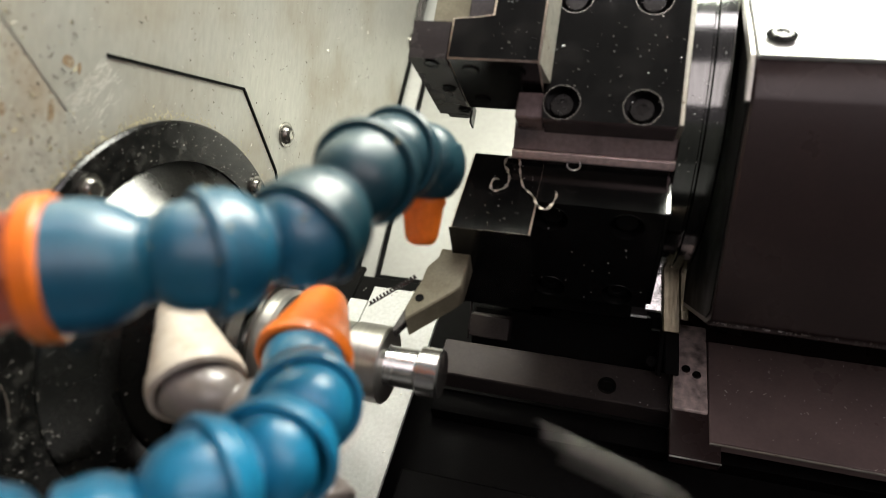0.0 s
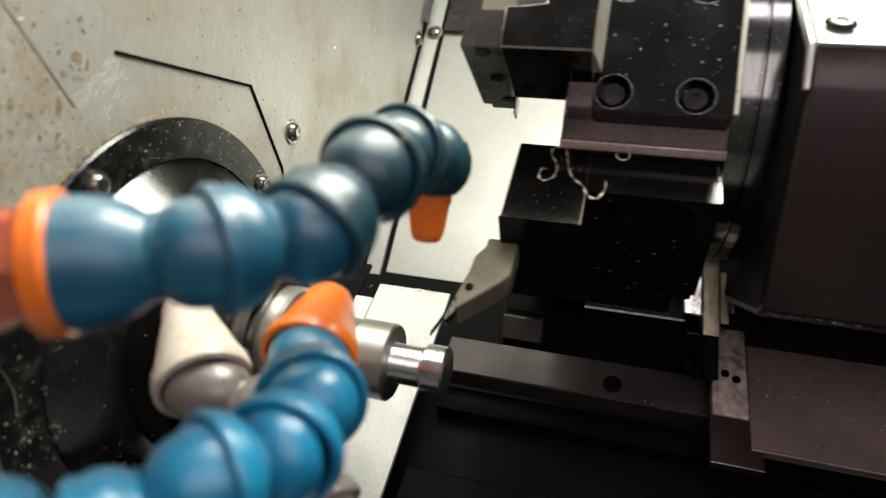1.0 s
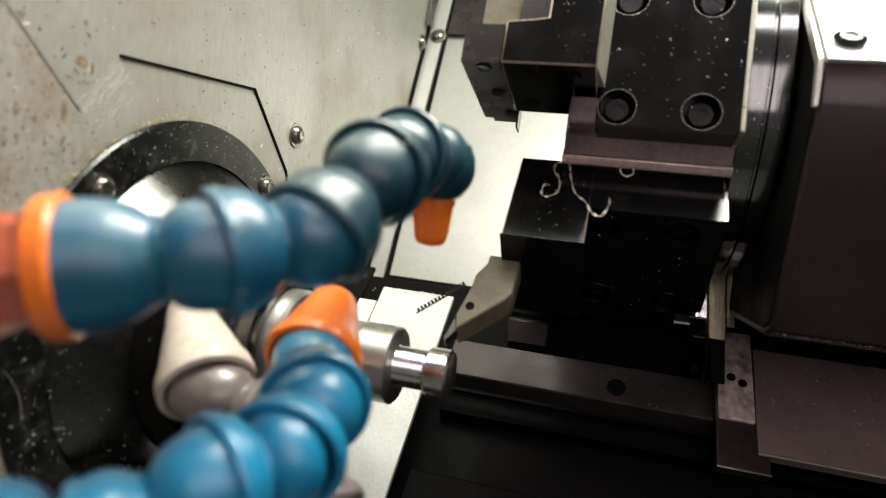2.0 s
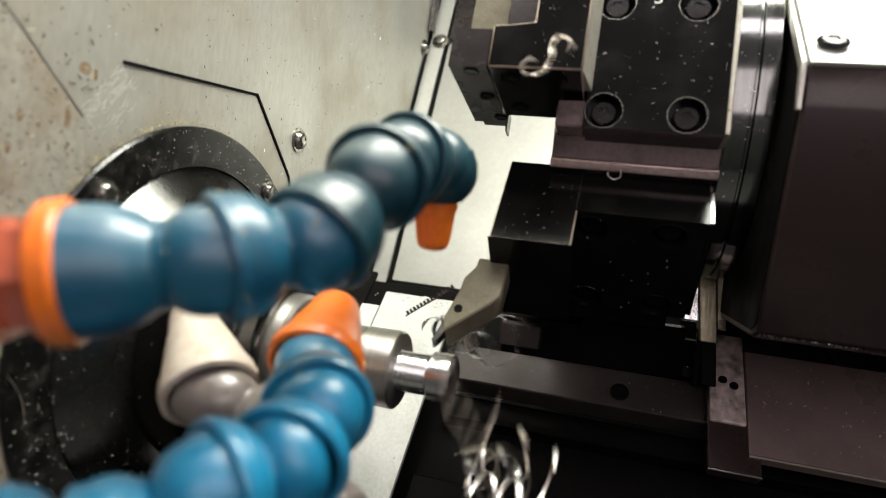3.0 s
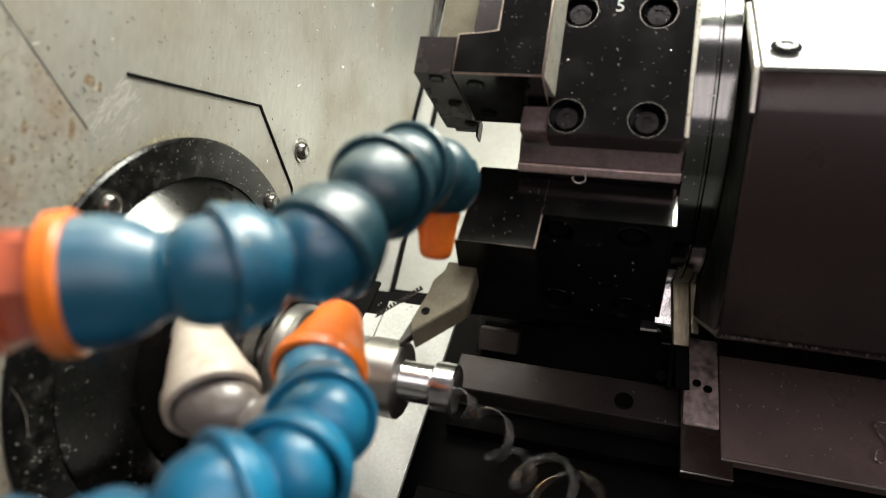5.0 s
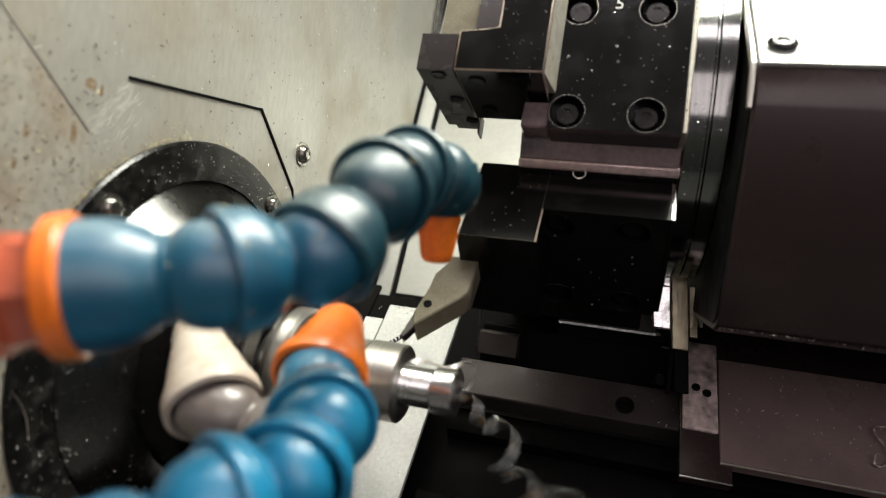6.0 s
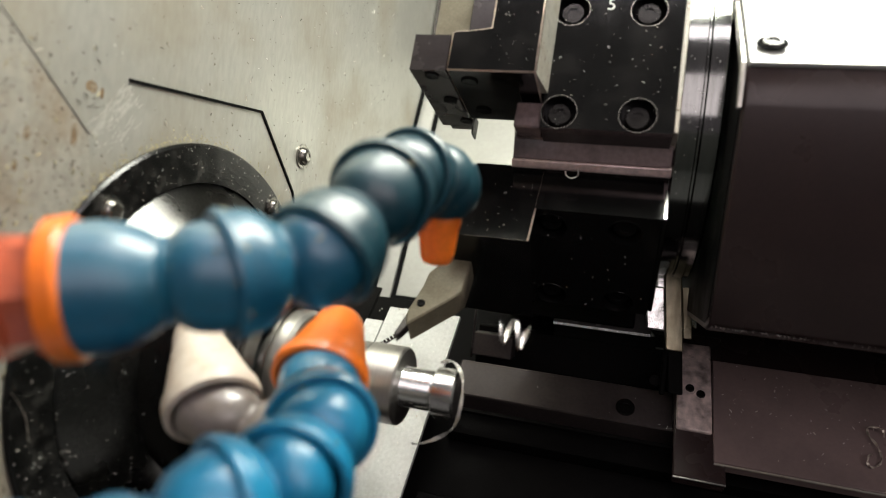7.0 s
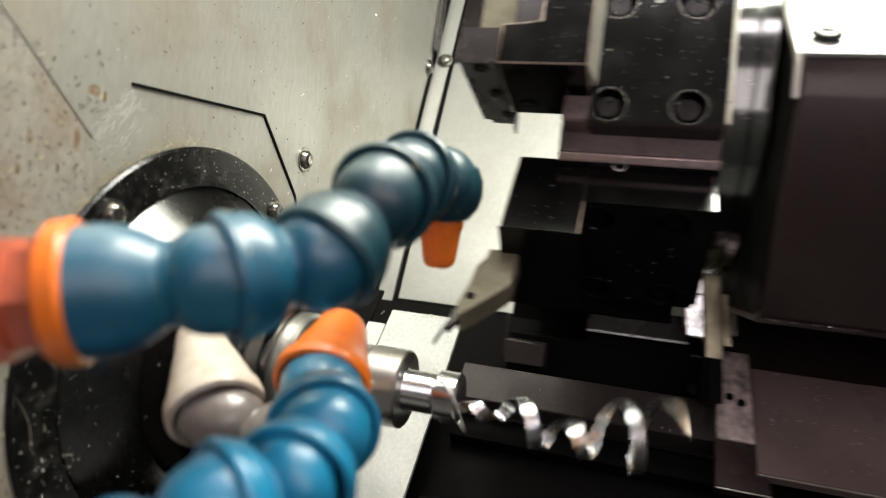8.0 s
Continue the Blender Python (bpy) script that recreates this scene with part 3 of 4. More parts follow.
groove = thing("grooving_tool", "dark grooving tool with a thin blade in the holder", "cutting tool")
mU = station(A_UP)
part("head", plate([(-13, -16), (2.5, -16), (2.5, 0), (-13, 0)], [], 109.5, 53, None, mU), DARK_STEEL, groove)
part("shank", plate([(-12.5, 1), (18, 4.2), (18, 60), (-12.5, 60)], [], 88, 66, None, mU), TOOL_STEEL, groove)
part("blade", plate([(2.0, -19.5), (2.8, -19.5), (2.8, -10), (2.0, -10)], [], 53, 45, None, mU), BLACK_OXIDE, groove, "thin dark grooving blade")
part("tip_block", plate([(-9, -16), (2.5, -16), (2.5, -4), (-9, -4)], [], 53.5, 49, None, mU), DARK_STEEL, groove)
for r in (105, 83, 60):
    part("set_screw", cap_screw(3.2, 0.3, 2.0, mU @ facing((-5 + (109 - r) * 0.12, -16.4, r), (0, -1, 0))), BLACK_OXIDE, groove)

# ================= carriage =================
car = thing("carriage", "dark slanted way cover of the carriage, spotted with chips", "carriage")
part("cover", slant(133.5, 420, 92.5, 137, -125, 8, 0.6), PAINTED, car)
# Darker slab under the housing: the shade it throws is put into the colour.
part("recess", slant(116, 420, 128, 200, -136, 8, 0.6), COVER, car, "recess above the cover, the housing's shade put in its dark colour")
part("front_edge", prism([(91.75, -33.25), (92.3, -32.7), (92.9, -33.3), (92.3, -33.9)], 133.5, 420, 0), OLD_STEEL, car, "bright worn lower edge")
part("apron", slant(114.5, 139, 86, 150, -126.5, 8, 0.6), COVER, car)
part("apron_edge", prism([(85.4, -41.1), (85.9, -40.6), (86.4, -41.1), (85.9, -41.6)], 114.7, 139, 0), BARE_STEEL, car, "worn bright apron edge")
part("bracket", slant(115.5, 133, 103, 143, -124, 8, 0.8), SLUDGE, car, "bracket smeared with grey sludge")
LEANING = Matrix(((1, 0, -0.105, 5.25), (0, 1, 0, 0), (0, 0, 1, 0), (0, 0, 0, 1)))
part("post", prism([(110, 17), (117, 61), (124, 61), (124, 17)], 103.2, 112.0, 0.6, None, LEANING), STAINED, car, "brown-stained upright steel strip")
part("post_foot", prism([(112, -6), (114, 16.8), (124, 16.8), (124, -6)], 104.5, 112.0, 0.6, None, LEANING), SHADED_BLACK, car, "near-black foot of the strip, shade put in its colour")
part("post_tip", prism([(114, 44), (117, 66), (119, 66), (119, 44)], 99.3, 102.9, 0.5, None, LEANING), WET_STEEL, car, "bright bare strip end")
part("block", prism([(109, 27), (113, 50), (122, 50), (122, 27)], 93.4, 103.0, 0.8, None, LEANING), WET_STEEL, car, "small wet bare-steel block")
part("ear", prism([(113, 24), (117, 51), (122, 51), (122, 24)], 112.2, 116.6, 0.5, None, LEANING), STAINED, car, "stained steel ear")
part("ear", prism([(113, 30), (117, 50.5), (122, 50.5), (122, 30)], 117.6, 119.2, 0.4, None, LEANING), WET_STEEL, car, "thin bright ear edge")
part("hinge", box(106, 109, 114, 118, -8, 22, 0.8), SHADED_BLACK, car)
part("saddle", prism([(150, 12), (150, -60), (200, -60), (200, 8)], -4, 330, 1.0), SHADED_BLACK, car, "saddle casting, shade under the turret put in its black")
part("saddle_rear", box(-10, 46, 192, 198, -5, 31, 0.6), SHADED_BLACK, car, "black rear wall of the saddle")
part("saddle_upper", prism([(150, 19), (150, 11), (205, 8), (205, 17)], 43.5, 104, 0.6), SHADED_BLACK, car)
part("wiper", box(43.8, 100, 139, 141.5, 21, 35, 0.5), DARK_STEEL, car, "dull metal wiper plate")
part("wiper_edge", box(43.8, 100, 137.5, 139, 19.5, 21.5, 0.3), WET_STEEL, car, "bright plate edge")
part("lug", box(-4, 21, 138, 150, -6, 8, 0.6), RAIL_STEEL, car)
part("lug_strip", box(-4.6, -3.4, 137.6, 139, -8, 24, 0.2), DARK_STEEL, car, "thin upright steel strip")
part("under", slant(100, 420, 30, 80, -140, 20, 1.0), SHADED_BLACK, car)
part("cap_screw", cap_screw(3.2, 1.5, 1.5, facing((103.5, 121, -2), (0, -1, 0.3))), SHADED_BLACK, car)
for x, y in ((122, 121), (127.5, 119)):
    part("cap_screw", cap_screw(2.6, 0.8, 1.3, facing((x, y, y - 124), (0, -1, 1))), BLACK_OXIDE, car, "black oily screw head")

# ================= coolant hoses =================


def hose_segment(r, name_mat, parent, a, b, label="", waist=0.5):
    """One link from a to b: a skirted socket, a waist and the ball that the next link holds."""
    L = (Vector(b) - Vector(a)).length
    w = waist * L
    prof = [(0.16 * r, 0.78 * r), (0.0, 0.87 * r), (-0.06 * r, 0.95 * r), (-0.05 * r, 1.02 * r), (0.0, 1.055 * r), (0.06 * r, 1.062 * r), (0.11 * r, 1.045 * r), (0.15 * r, 1.02 * r), (0.2 * r, 1.01 * r), (0.42 * w, 1.0 * r), (0.60 * w, 0.955 * r), (0.74 * w, 0.89 * r), (0.86 * w, 0.80 * r), (0.95 * w, 0.71 * r), (w, 0.68 * r), (w + 0.03 * L, 0.70 * r)]
    for k in range(13):
        x = w + 0.05 * L + (1.22 * L - w) * k / 12
        prof.append((x, 0.88 * r * max(0.15, 1 - (abs(x - 0.97 * L) / (1.02 * L - w)) ** 2.6) ** 0.5))
    return part("link", lathe(prof, 40, None, frame_to(a, Vector(b) - Vector(a))), name_mat, parent, label)


def hose(name, label, points, r, mat, nozzle, nozzle_mat, last=99, last_mat=None, waists=()):
    ob = thing(name, label, "coolant hose", group="coolant hoses")
    P = [Vector(p) for p in points]
    for k, (a, b) in enumerate(zip(P, P[1:])):
        waist = waists[k] if k < len(waists) else 0.5
        # From here on the links take the copy with shade in its colour.
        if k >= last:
            hose_segment(r, last_mat, ob, a, b, "far link, shade put in its darker teal", waist)
        else:
            hose_segment(r, mat, ob, a, b, "", waist)
    a, b, r0, r1 = nozzle
    L = (Vector(b) - Vector(a)).length
    prof = [(0.02 * L, r0 * 0.82), (-0.02 * L, r0 * 0.9), (0, r0), (0.08 * L, r0 * 1.02), (0.14 * L, r0), (0.2 * L, r0 * 0.93), (0.5 * L, (r0 * 0.9 + r1 * 1.1) / 2), (0.76 * L, r1 * 1.06), (0.86 * L, r1 * 0.99), (0.93 * L, r1 * 0.88), (0.98 * L, r1 * 0.70), (L, r1 * 0.5), (0.7 * L, r1 * 0.45)]
    part("nozzle", lathe(prof, 44, None, frame_to(a, Vector(b) - Vector(a))), nozzle_mat, ob, "tapered plastic nozzle")
    return ob


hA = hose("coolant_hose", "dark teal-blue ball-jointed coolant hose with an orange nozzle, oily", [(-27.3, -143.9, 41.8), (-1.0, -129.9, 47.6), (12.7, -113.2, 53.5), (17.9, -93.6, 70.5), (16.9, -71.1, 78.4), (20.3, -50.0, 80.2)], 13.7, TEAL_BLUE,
          ((19.9, -44.0, 68.5), (20.3, -42.7, 52.4), 7.4, 5.4), ORANGE, 2, TEAL_SHADED, (0.62, 0.56, 0.55, 0.5, 0.5))
part("elbow", lathe([(-9, 8), (-7.5, 11.4), (-3, 13.2), (2, 13.3), (6, 12.0), (9.5, 9.2), (11, 0)], 40, None, frame_to((20.2, -47.5, 78.6), (0.0, 0.12, -0.6))), TEAL_SHADED, hA)
cone = frame_to((-25.0, -142.7, 42.3), (26.3, 14.0, 5.8))
part("collar", lathe([(-4.8, 11), (-4.5, 14.4), (-3.9, 15.0), (-0.4, 15.2), (0.4, 14.6), (0.6, 11)], 44, None, cone), ORANGE, hA, "bright orange hose collar")
part("connector", lathe([(-80, 9.5), (-22, 9.5), (-21.4, 13.8), (-12, 13.8), (-11.4, 11.2), (-6.6, 11.2), (-6.2, 13.4), (-4.4, 13.4)], 6, None, cone), RED_PLASTIC, hA, "dull red-orange hexagonal connector")
hB = hose("coolant_hose", "blue ball-jointed coolant hose aimed at the workpiece", [(-33.1, -166.5, -11.7), (-21.7, -157.3, -11.3), (-7.5, -147.1, -10.3), (6.8, -133.7, 1.1), (14.3, -119.4, 3.6), (11.8, -100.5, 9.9), (-2.5, -74.5, 14.0)], 13.9, BLUE,
          ((-3.5, -73, 14), (-9.0, -48.7, 30.5), 14.8, 8.6), ORANGE)
hW = hose("coolant_hose", "stained grey plastic coolant hose with a pale nozzle", [(21.5, -96.7, -33.3), (12.9, -91.3, -21.8), (3.1, -86.0, -11.6), (-9.9, -82.9, -2.0), (-31.7, -82.4, 2.4)], 12.0, GREY_LINK,
          ((-31.7, -82.4, 2.4), (-57.5, -61.6, 22.8), 14.4, 7.7), GREY_PLASTIC, 99, None, (0.5, 0.5, 0.5, 0.36))

# ================= swarf =================


def specks(name, count, place, lo, hi, parent=None, label="scattered fine metal chips", mat=None):
    """Tiny slivers strewn by place(), which gives a point and a normal in millimetres."""
    verts, faces = [], []
    for _ in range(count):
        p, n = place()
        p, n = Vector(p), Vector(n).normalized()
        a = Vector((rng.uniform(-1, 1), rng.uniform(-1, 1), rng.uniform(-1, 1)))
        a = (a - n * a.dot(n)).normalized()
        b = n.cross(a)
        L = lo + (hi - lo) * rng.random() ** 3
        w = min(L, lo * rng.uniform(0.5, 1.1))
        k = len(verts)
        lift = n * (0.15 + L * rng.uniform(0.0, 0.25))
        verts += [p + (-a * L - b * w) / 2, p + (a * L - b * w) / 2 + lift, p + (a * L + b * w) / 2 + lift, p + (-a * L + b * w) / 2, p + n * (0.3 + lo * 0.4) + lift * 0.5]
        faces += [(k, k + 1, k + 4), (k + 1, k + 2, k + 4), (k + 2, k + 3, k + 4), (k + 3, k, k + 4), (k, k + 3, k + 2, k + 1)]
    me = bpy.data.meshes.new(name)
    me.from_pydata([tuple(v * MM) for v in verts], [], faces)
    me.materials.append(mat or CHIP)
    ob = new(name, me)
    ob.parent = parent
    if parent is None:
        return tagged(ob, label, "metal chips", "", "stuff")
    return tagged(ob, label, "", "", "stuff")


def on_wall():
    while True:
        y, z = rng.uniform(-110, 200), rng.uniform(20, 240)
        if math.hypot(y, z) > 94:
            return (WALL_X + 2.25 if y < -70 - (z - 84.2) * 1.167 else WALL_X + 0.25 if math.hypot(y, z) < 112 else WALL_X + 0.05, y, z), (1, 0, 0)


def on_flange():
    a, r = rng.uniform(0, 2 * math.pi), rng.uniform(76, 92)
    return (WALL_X + 4.05, r * math.cos(a), r * math.sin(a)), (1, 0, 0)


def round_flange():
    a, r = rng.gauss(2.1, 0.5), 92.6 + abs(rng.gauss(0, 1.8))
    return (WALL_X + 2.3, r * math.cos(a), r * math.sin(a)), (1, 0, 0.3)


def on_body():
    a, u = rng.uniform(2.2, 5.2), rng.random()
    return (-98 + 26 * u, 53.4 * math.cos(a), 53.4 * math.sin(a)), (0, math.cos(a), math.sin(a))


specks("wall_chips", 240, on_wall, 0.25, 3.4, None, "fine chips stuck to the oily headstock wall")
def on_side_plate():
    y, z = rng.uniform(-125, -62), rng.uniform(30, 115)
    return (WALL_X + 2.25 if y < -70 - (z - 84.2) * 1.167 else WALL_X + 0.25, y, z), (1, 0, 0)


def scuffs():
    """Slanting pale scratches along the upper front edge of the cover plate."""
    verts, faces = [], []
    for _ in range(110):
        u, off = rng.random(), abs(rng.gauss(0, 6.0)) - 2.0
        y, z = -52 - 18 * u + off * 0.8, 106 - 23 * u - off * 0.6
        a = radians(rng.gauss(52, 16))
        L, w = rng.uniform(1.5, 7.0), rng.uniform(0.10, 0.35)
        dy, dz = math.cos(a) * L / 2, math.sin(a) * L / 2
        ny, nz = -math.sin(a) * w / 2, math.cos(a) * w / 2
        k = len(verts)
        for x in (WALL_X + 0.21, WALL_X + 0.26):
            verts += [(x, y - dy - ny, z - dz - nz), (x, y + dy - ny * 0.2, z + dz - nz * 0.2), (x, y + dy + ny * 0.2, z + dz + nz * 0.2), (x, y - dy + ny, z - dz + nz)]
        faces += [(k + 4, k + 5, k + 6, k + 7)] + [(k + i, k + (i + 1) % 4, k + 4 + (i + 1) % 4, k + 4 + i) for i in range(4)]
    me = bpy.data.meshes.new("scuff_mark")
    me.from_pydata([tuple(c * MM for c in v) for v in verts], [], faces)
    me.materials.append(SCUFF)
    ob = new("scuff_mark", me)
    ob.parent = cover
    return tagged(ob, "pale slanting scratches on the plate", "", "", "stuff")


scuffs()
specks("wall_grit", 200, on_wall, 0.25, 2.2, None, "dark grit and slivers stuck to the oily headstock wall", DIRT)
specks("plate_grit", 130, on_side_plate, 0.35, 2.8, None, "dark rusty grit on the worn side plate", DIRT)
specks("pale_chips", 120, on_side_plate, 0.4, 3.6, None, "oily pale chips clinging to the worn side plate", PALE_CLUMP)
specks("flange_chips", 560, on_flange, 0.12, 1.1, None, "fine chips strewn on the black spindle flange")
specks("packed_chips", 420, round_flange, 0.3, 2.4, None, "pale chips packed along the flange edge", PALE_CLUMP)
def on_taper():
    a, u = rng.uniform(2.5, 4.4), rng.random() ** 1.6
    return (WALL_X + 3.4 + 14.6 * u, (75.0 - 18.6 * u) * math.cos(a), (75.0 - 18.6 * u) * math.sin(a)), (0.78, 0.62 * math.cos(a), 0.62 * math.sin(a))


specks("taper_chips", 130, on_taper, 0.15, 1.9, None, "fine chips on the oily spindle taper")
specks("body_chips", 70, on_body, 0.2, 1.0, None, "fine chips on the black chuck body")
specks("chip_specks", 16, lambda: (mL @ Vector((rng.uniform(44, 92), rng.uniform(-28, 32), 90.05)), mL.to_3x3() @ Vector((0, 0, 1))), 0.3, 1.3, holder_low)
specks("chip_specks", 75, lambda: (mU @ Vector((rng.uniform(42, 93), rng.uniform(-29, 33), 90.05)), mU.to_3x3() @ Vector((0, 0, 1))), 0.25, 1.2, holder_up)
specks("chip_specks", 40, lambda: (mU @ Vector((rng.uniform(20, 39), rng.uniform(-15, 33), 110.05)), mU.to_3x3() @ Vector((0, 0, 1))), 0.25, 1.0, holder_up)
specks("chip_specks", 22, lambda: (mL @ Vector((rng.uniform(10, 39), 34.35, rng.uniform(64, 110))), mL.to_3x3() @ Vector((0, 1, 0))), 0.25, 1.0, holder_low)
specks("chip_specks", 90, lambda: (lambda y: ((rng.uniform(134, 230), y, y - 124.9), (0, -1, 1)))(rng.uniform(93, 136)), 0.3, 2.0, car)
specks("chip_specks", 40, lambda: (lambda a: ((rng.uniform(96, 113), TC.y - 81.1 * math.cos(a), TC.z + 81.1 * math.sin(a)), (0, -math.cos(a), math.sin(a))))(radians(rng.uniform(-25, 45))), 0.25, 1.3, turret)
specks("edge_chips", 34, lambda: (lambda y: ((rng.uniform(-66, -16), y, y - 119.8), (0, -1, 1)))(136 - abs(rng.gauss(0, 2.5))), 0.6, 3.5, None, "chips heaped along the upper edge of the tray")
specks("tray_chips", 60, lambda: (lambda y: ((rng.uniform(-60, -16), y, y - 119.9), (0, -1, 1)))(rng.uniform(60, 128)), 0.3, 2.0, None, "small chips on the pale tray")
specks("chip_specks", 120, lambda: (lambda u: ((rng.uniform(117, 300), 30.2 + u * 2.0, 38.6 - u * 0.7), (0, -1, 0.1)))(rng.random()), 0.3, 2.2, turret, "chips clinging to the housing edge")
for hz in (hA, hB, hW):
    links = [o for o in hz.children if o.name.startswith("link")]

    def on_links(links=links):
        o = rng.choice(links)
        v = rng.choice(o.data.vertices)
        return v.co / MM, v.normal
    specks("chip_specks", 34, on_links, 0.45, 2.3, hz, "oily chips stuck to the links", PALE_CLUMP)
rail_chips = specks("rail_chips", 14, lambda: (lambda y: ((rng.uniform(30, 140), y, y - 139.9), (0, -1, 1)))(rng.uniform(115, 131)), 0.3, 1.6, None, "stray chips on the guide rail")


def chip(name, bm, label, mat=CHIP):
    return solid(name, bm, mat, label, "metal chip", group="loose swarf")


def smooth_line(pts, n=8):
    """A rounded line through a few points."""
    P = [Vector(p) for p in pts]
    out = []
    for i in range(len(P) - 1):
        a, b, c, d = P[max(i - 1, 0)], P[i], P[i + 1], P[min(i + 2, len(P) - 1)]
        for k in range(n):
            t = k / n
            out.append(0.5 * ((2 * b) + (c - a) * t + (2 * a - 5 * b + 4 * c - d) * t * t + (3 * b - a - 3 * c + d) * t ** 3))
    return out + [P[-1]]


DRAPE_A, DRAPE_B = mL @ Vector((26, 34.3, 76)), mL @ Vector((40, 34.3, 82))


def in_low(x, r, up=0.6, origin=None):
    return mL @ Vector((x, 34.3 + up, r)) - origin


drape_a = chip("curled_chip", ribbon(smooth_line([in_low(31, 70, 1, DRAPE_A), in_low(30, 66.5, 2.5, DRAPE_A), in_low(25, 66, 1.2, DRAPE_A), in_low(24.5, 70, 0.8, DRAPE_A), in_low(27.5, 76, 1.2, DRAPE_A), in_low(28, 83, 1, DRAPE_A), in_low(24, 87, 0.9, DRAPE_A), in_low(21.5, 86, 1.8, DRAPE_A), in_low(22, 82.5, 3.2, DRAPE_A), in_low(24, 81, 2, DRAPE_A)]), 1.5, 0.25, None, 0.42),
               "S-shaped steel chip lying on the black tool holder", DULL_CHIP)
drape_b = chip("curled_chip", ribbon(smooth_line([in_low(31, 67, 1, DRAPE_B), in_low(32, 74, 1.2, DRAPE_B), in_low(35, 83, 1.0, DRAPE_B), in_low(40, 89, 2, DRAPE_B), in_low(43, 95, 2.5, DRAPE_B), in_low(47, 96, 2.2, DRAPE_B), in_low(49.5, 88.5, 1.4, DRAPE_B), in_low(49, 84, 1, DRAPE_B)]), 1.4, 0.25, None, -0.45),
               "long curled steel chip hanging over the holder edge", DULL_CHIP)
hook = part("curled_chip", ribbon(smooth_line([(57, 31.5, 98.5), (57.5, 29.8, 95.5), (55, 29.0, 94), (52.6, 29.4, 95.2), (52.2, 30.2, 97)]), 0.7, 0.2), CHIP, turret, "tiny hooked chip stuck under the facet")
wall_curl = chip("curled_chip", ribbon(smooth_line([(-70, -50, 18), (-69, -54, 14), (-67, -51, 11), (-66, -47, 11.5)]), 0.7, 0.25), "small bright chip on the black chuck body")


flange_hair = chip("curled_chip", ribbon(smooth_line([(-99.5, -91.7, -1.7), (-99.5, -88.0, -6.5), (-99.5, -85.0, -12.3), (-99.5, -83.5, -19.2)]), 0.26, 0.2), "long hair-thin chip clinging to the black flange", DULL_CHIP)


def nest_mesh():
    bm = bmesh.new()
    for k, (L, r, turns, tilt) in enumerate(((34, 6, 2.6, (10, 20, 0)), (28, 8, 2.2, (60, -25, 40)), (30, 5, 2.8, (-40, 10, -35)), (22, 9, 1.6, (20, 70, 15)))):
        m = pose(rng.uniform(-12, -4), rng.uniform(-4, 4), rng.uniform(-4, 4), *tilt)
        ribbon([m @ (p - Vector((L * 0.2, 0, 0))) for p in helix(L, r, turns, 20, 0.5, 0.75, 31 + 5 * k)], 1.9, 0.22, bm, 0.0, m.to_3x3() @ Vector((1, 0.1, 0.2)))
    return bm


saw = bmesh.new()
for k in range(14):
    prism([(-0.35, -0.7), (0.35, -0.7), (0.35, 0.3), (0, 1.1), (-0.35, 0.3)], k * 1.7, k * 1.7 + 1.05, 0.0, saw)
box(0, 24.2, -0.3, 0.3, -0.9, -0.3, 0.0, saw)
shaving = chip("serrated_chip", saw, "thin dark serrated shaving at the tool tip", DARK_STEEL)
coil = chip("coiled_chip", ribbon(helix(84, 4.4, 4.4, 28, 3.3, 1.1, 3), 7.6, 0.2, None, 0.0, Vector((1, 0.25, 0.1))), "long heat-tinted spiral chip whipping off the workpiece", HOT_CHIP)
nest = chip("tangled_chip", nest_mesh(), "tangled nest of dull grey, faintly heat-tinted swarf", DARK_CHIP)
flier_a = chip("curled_chip", ribbon(helix(16, 3.2, 2.2, 14, 0.4, 0.4, 11), 2.4, 0.25, None, 0.0, Vector((1, 0.1, 0.1))), "short bright curl of flying swarf")
flier_b = chip("curled_chip", ribbon(helix(22, 4.5, 2.6, 14, 0.6, 0.4, 17), 2.2, 0.25, None, 0.0, Vector((1, 0.1, 0.1))), "bright curl of swarf falling into the trough")
flier_c = chip("curled_chip", ribbon(helix(12, 3.0, 1.8, 14, 0.3, 0.4, 23), 1.8, 0.25, None, 0.0, Vector((1, 0.1, 0.1))), "small curl of swarf thrown past the turret")
flier_d = chip("curled_chip", ribbon(helix(11, 2.6, 1.9, 14, 0.4, 0.5, 41), 1.9, 0.25, None, 0.0, Vector((1, 0.1, 0.1))), "small bright curl of swarf tumbling off the tray")
end_loop = chip("curled_chip", ribbon(smooth_line([(12, 7, 10.5), (19, 1, 13), (25.5, -8, 9), (27, -12, 0), (25, -10, -9), (20, -5, -15), (12, -4, -20), (6, -2, -22)]), 1.9, 0.25, None, 0.22), "bright chip wrapped over the end of the workpiece")

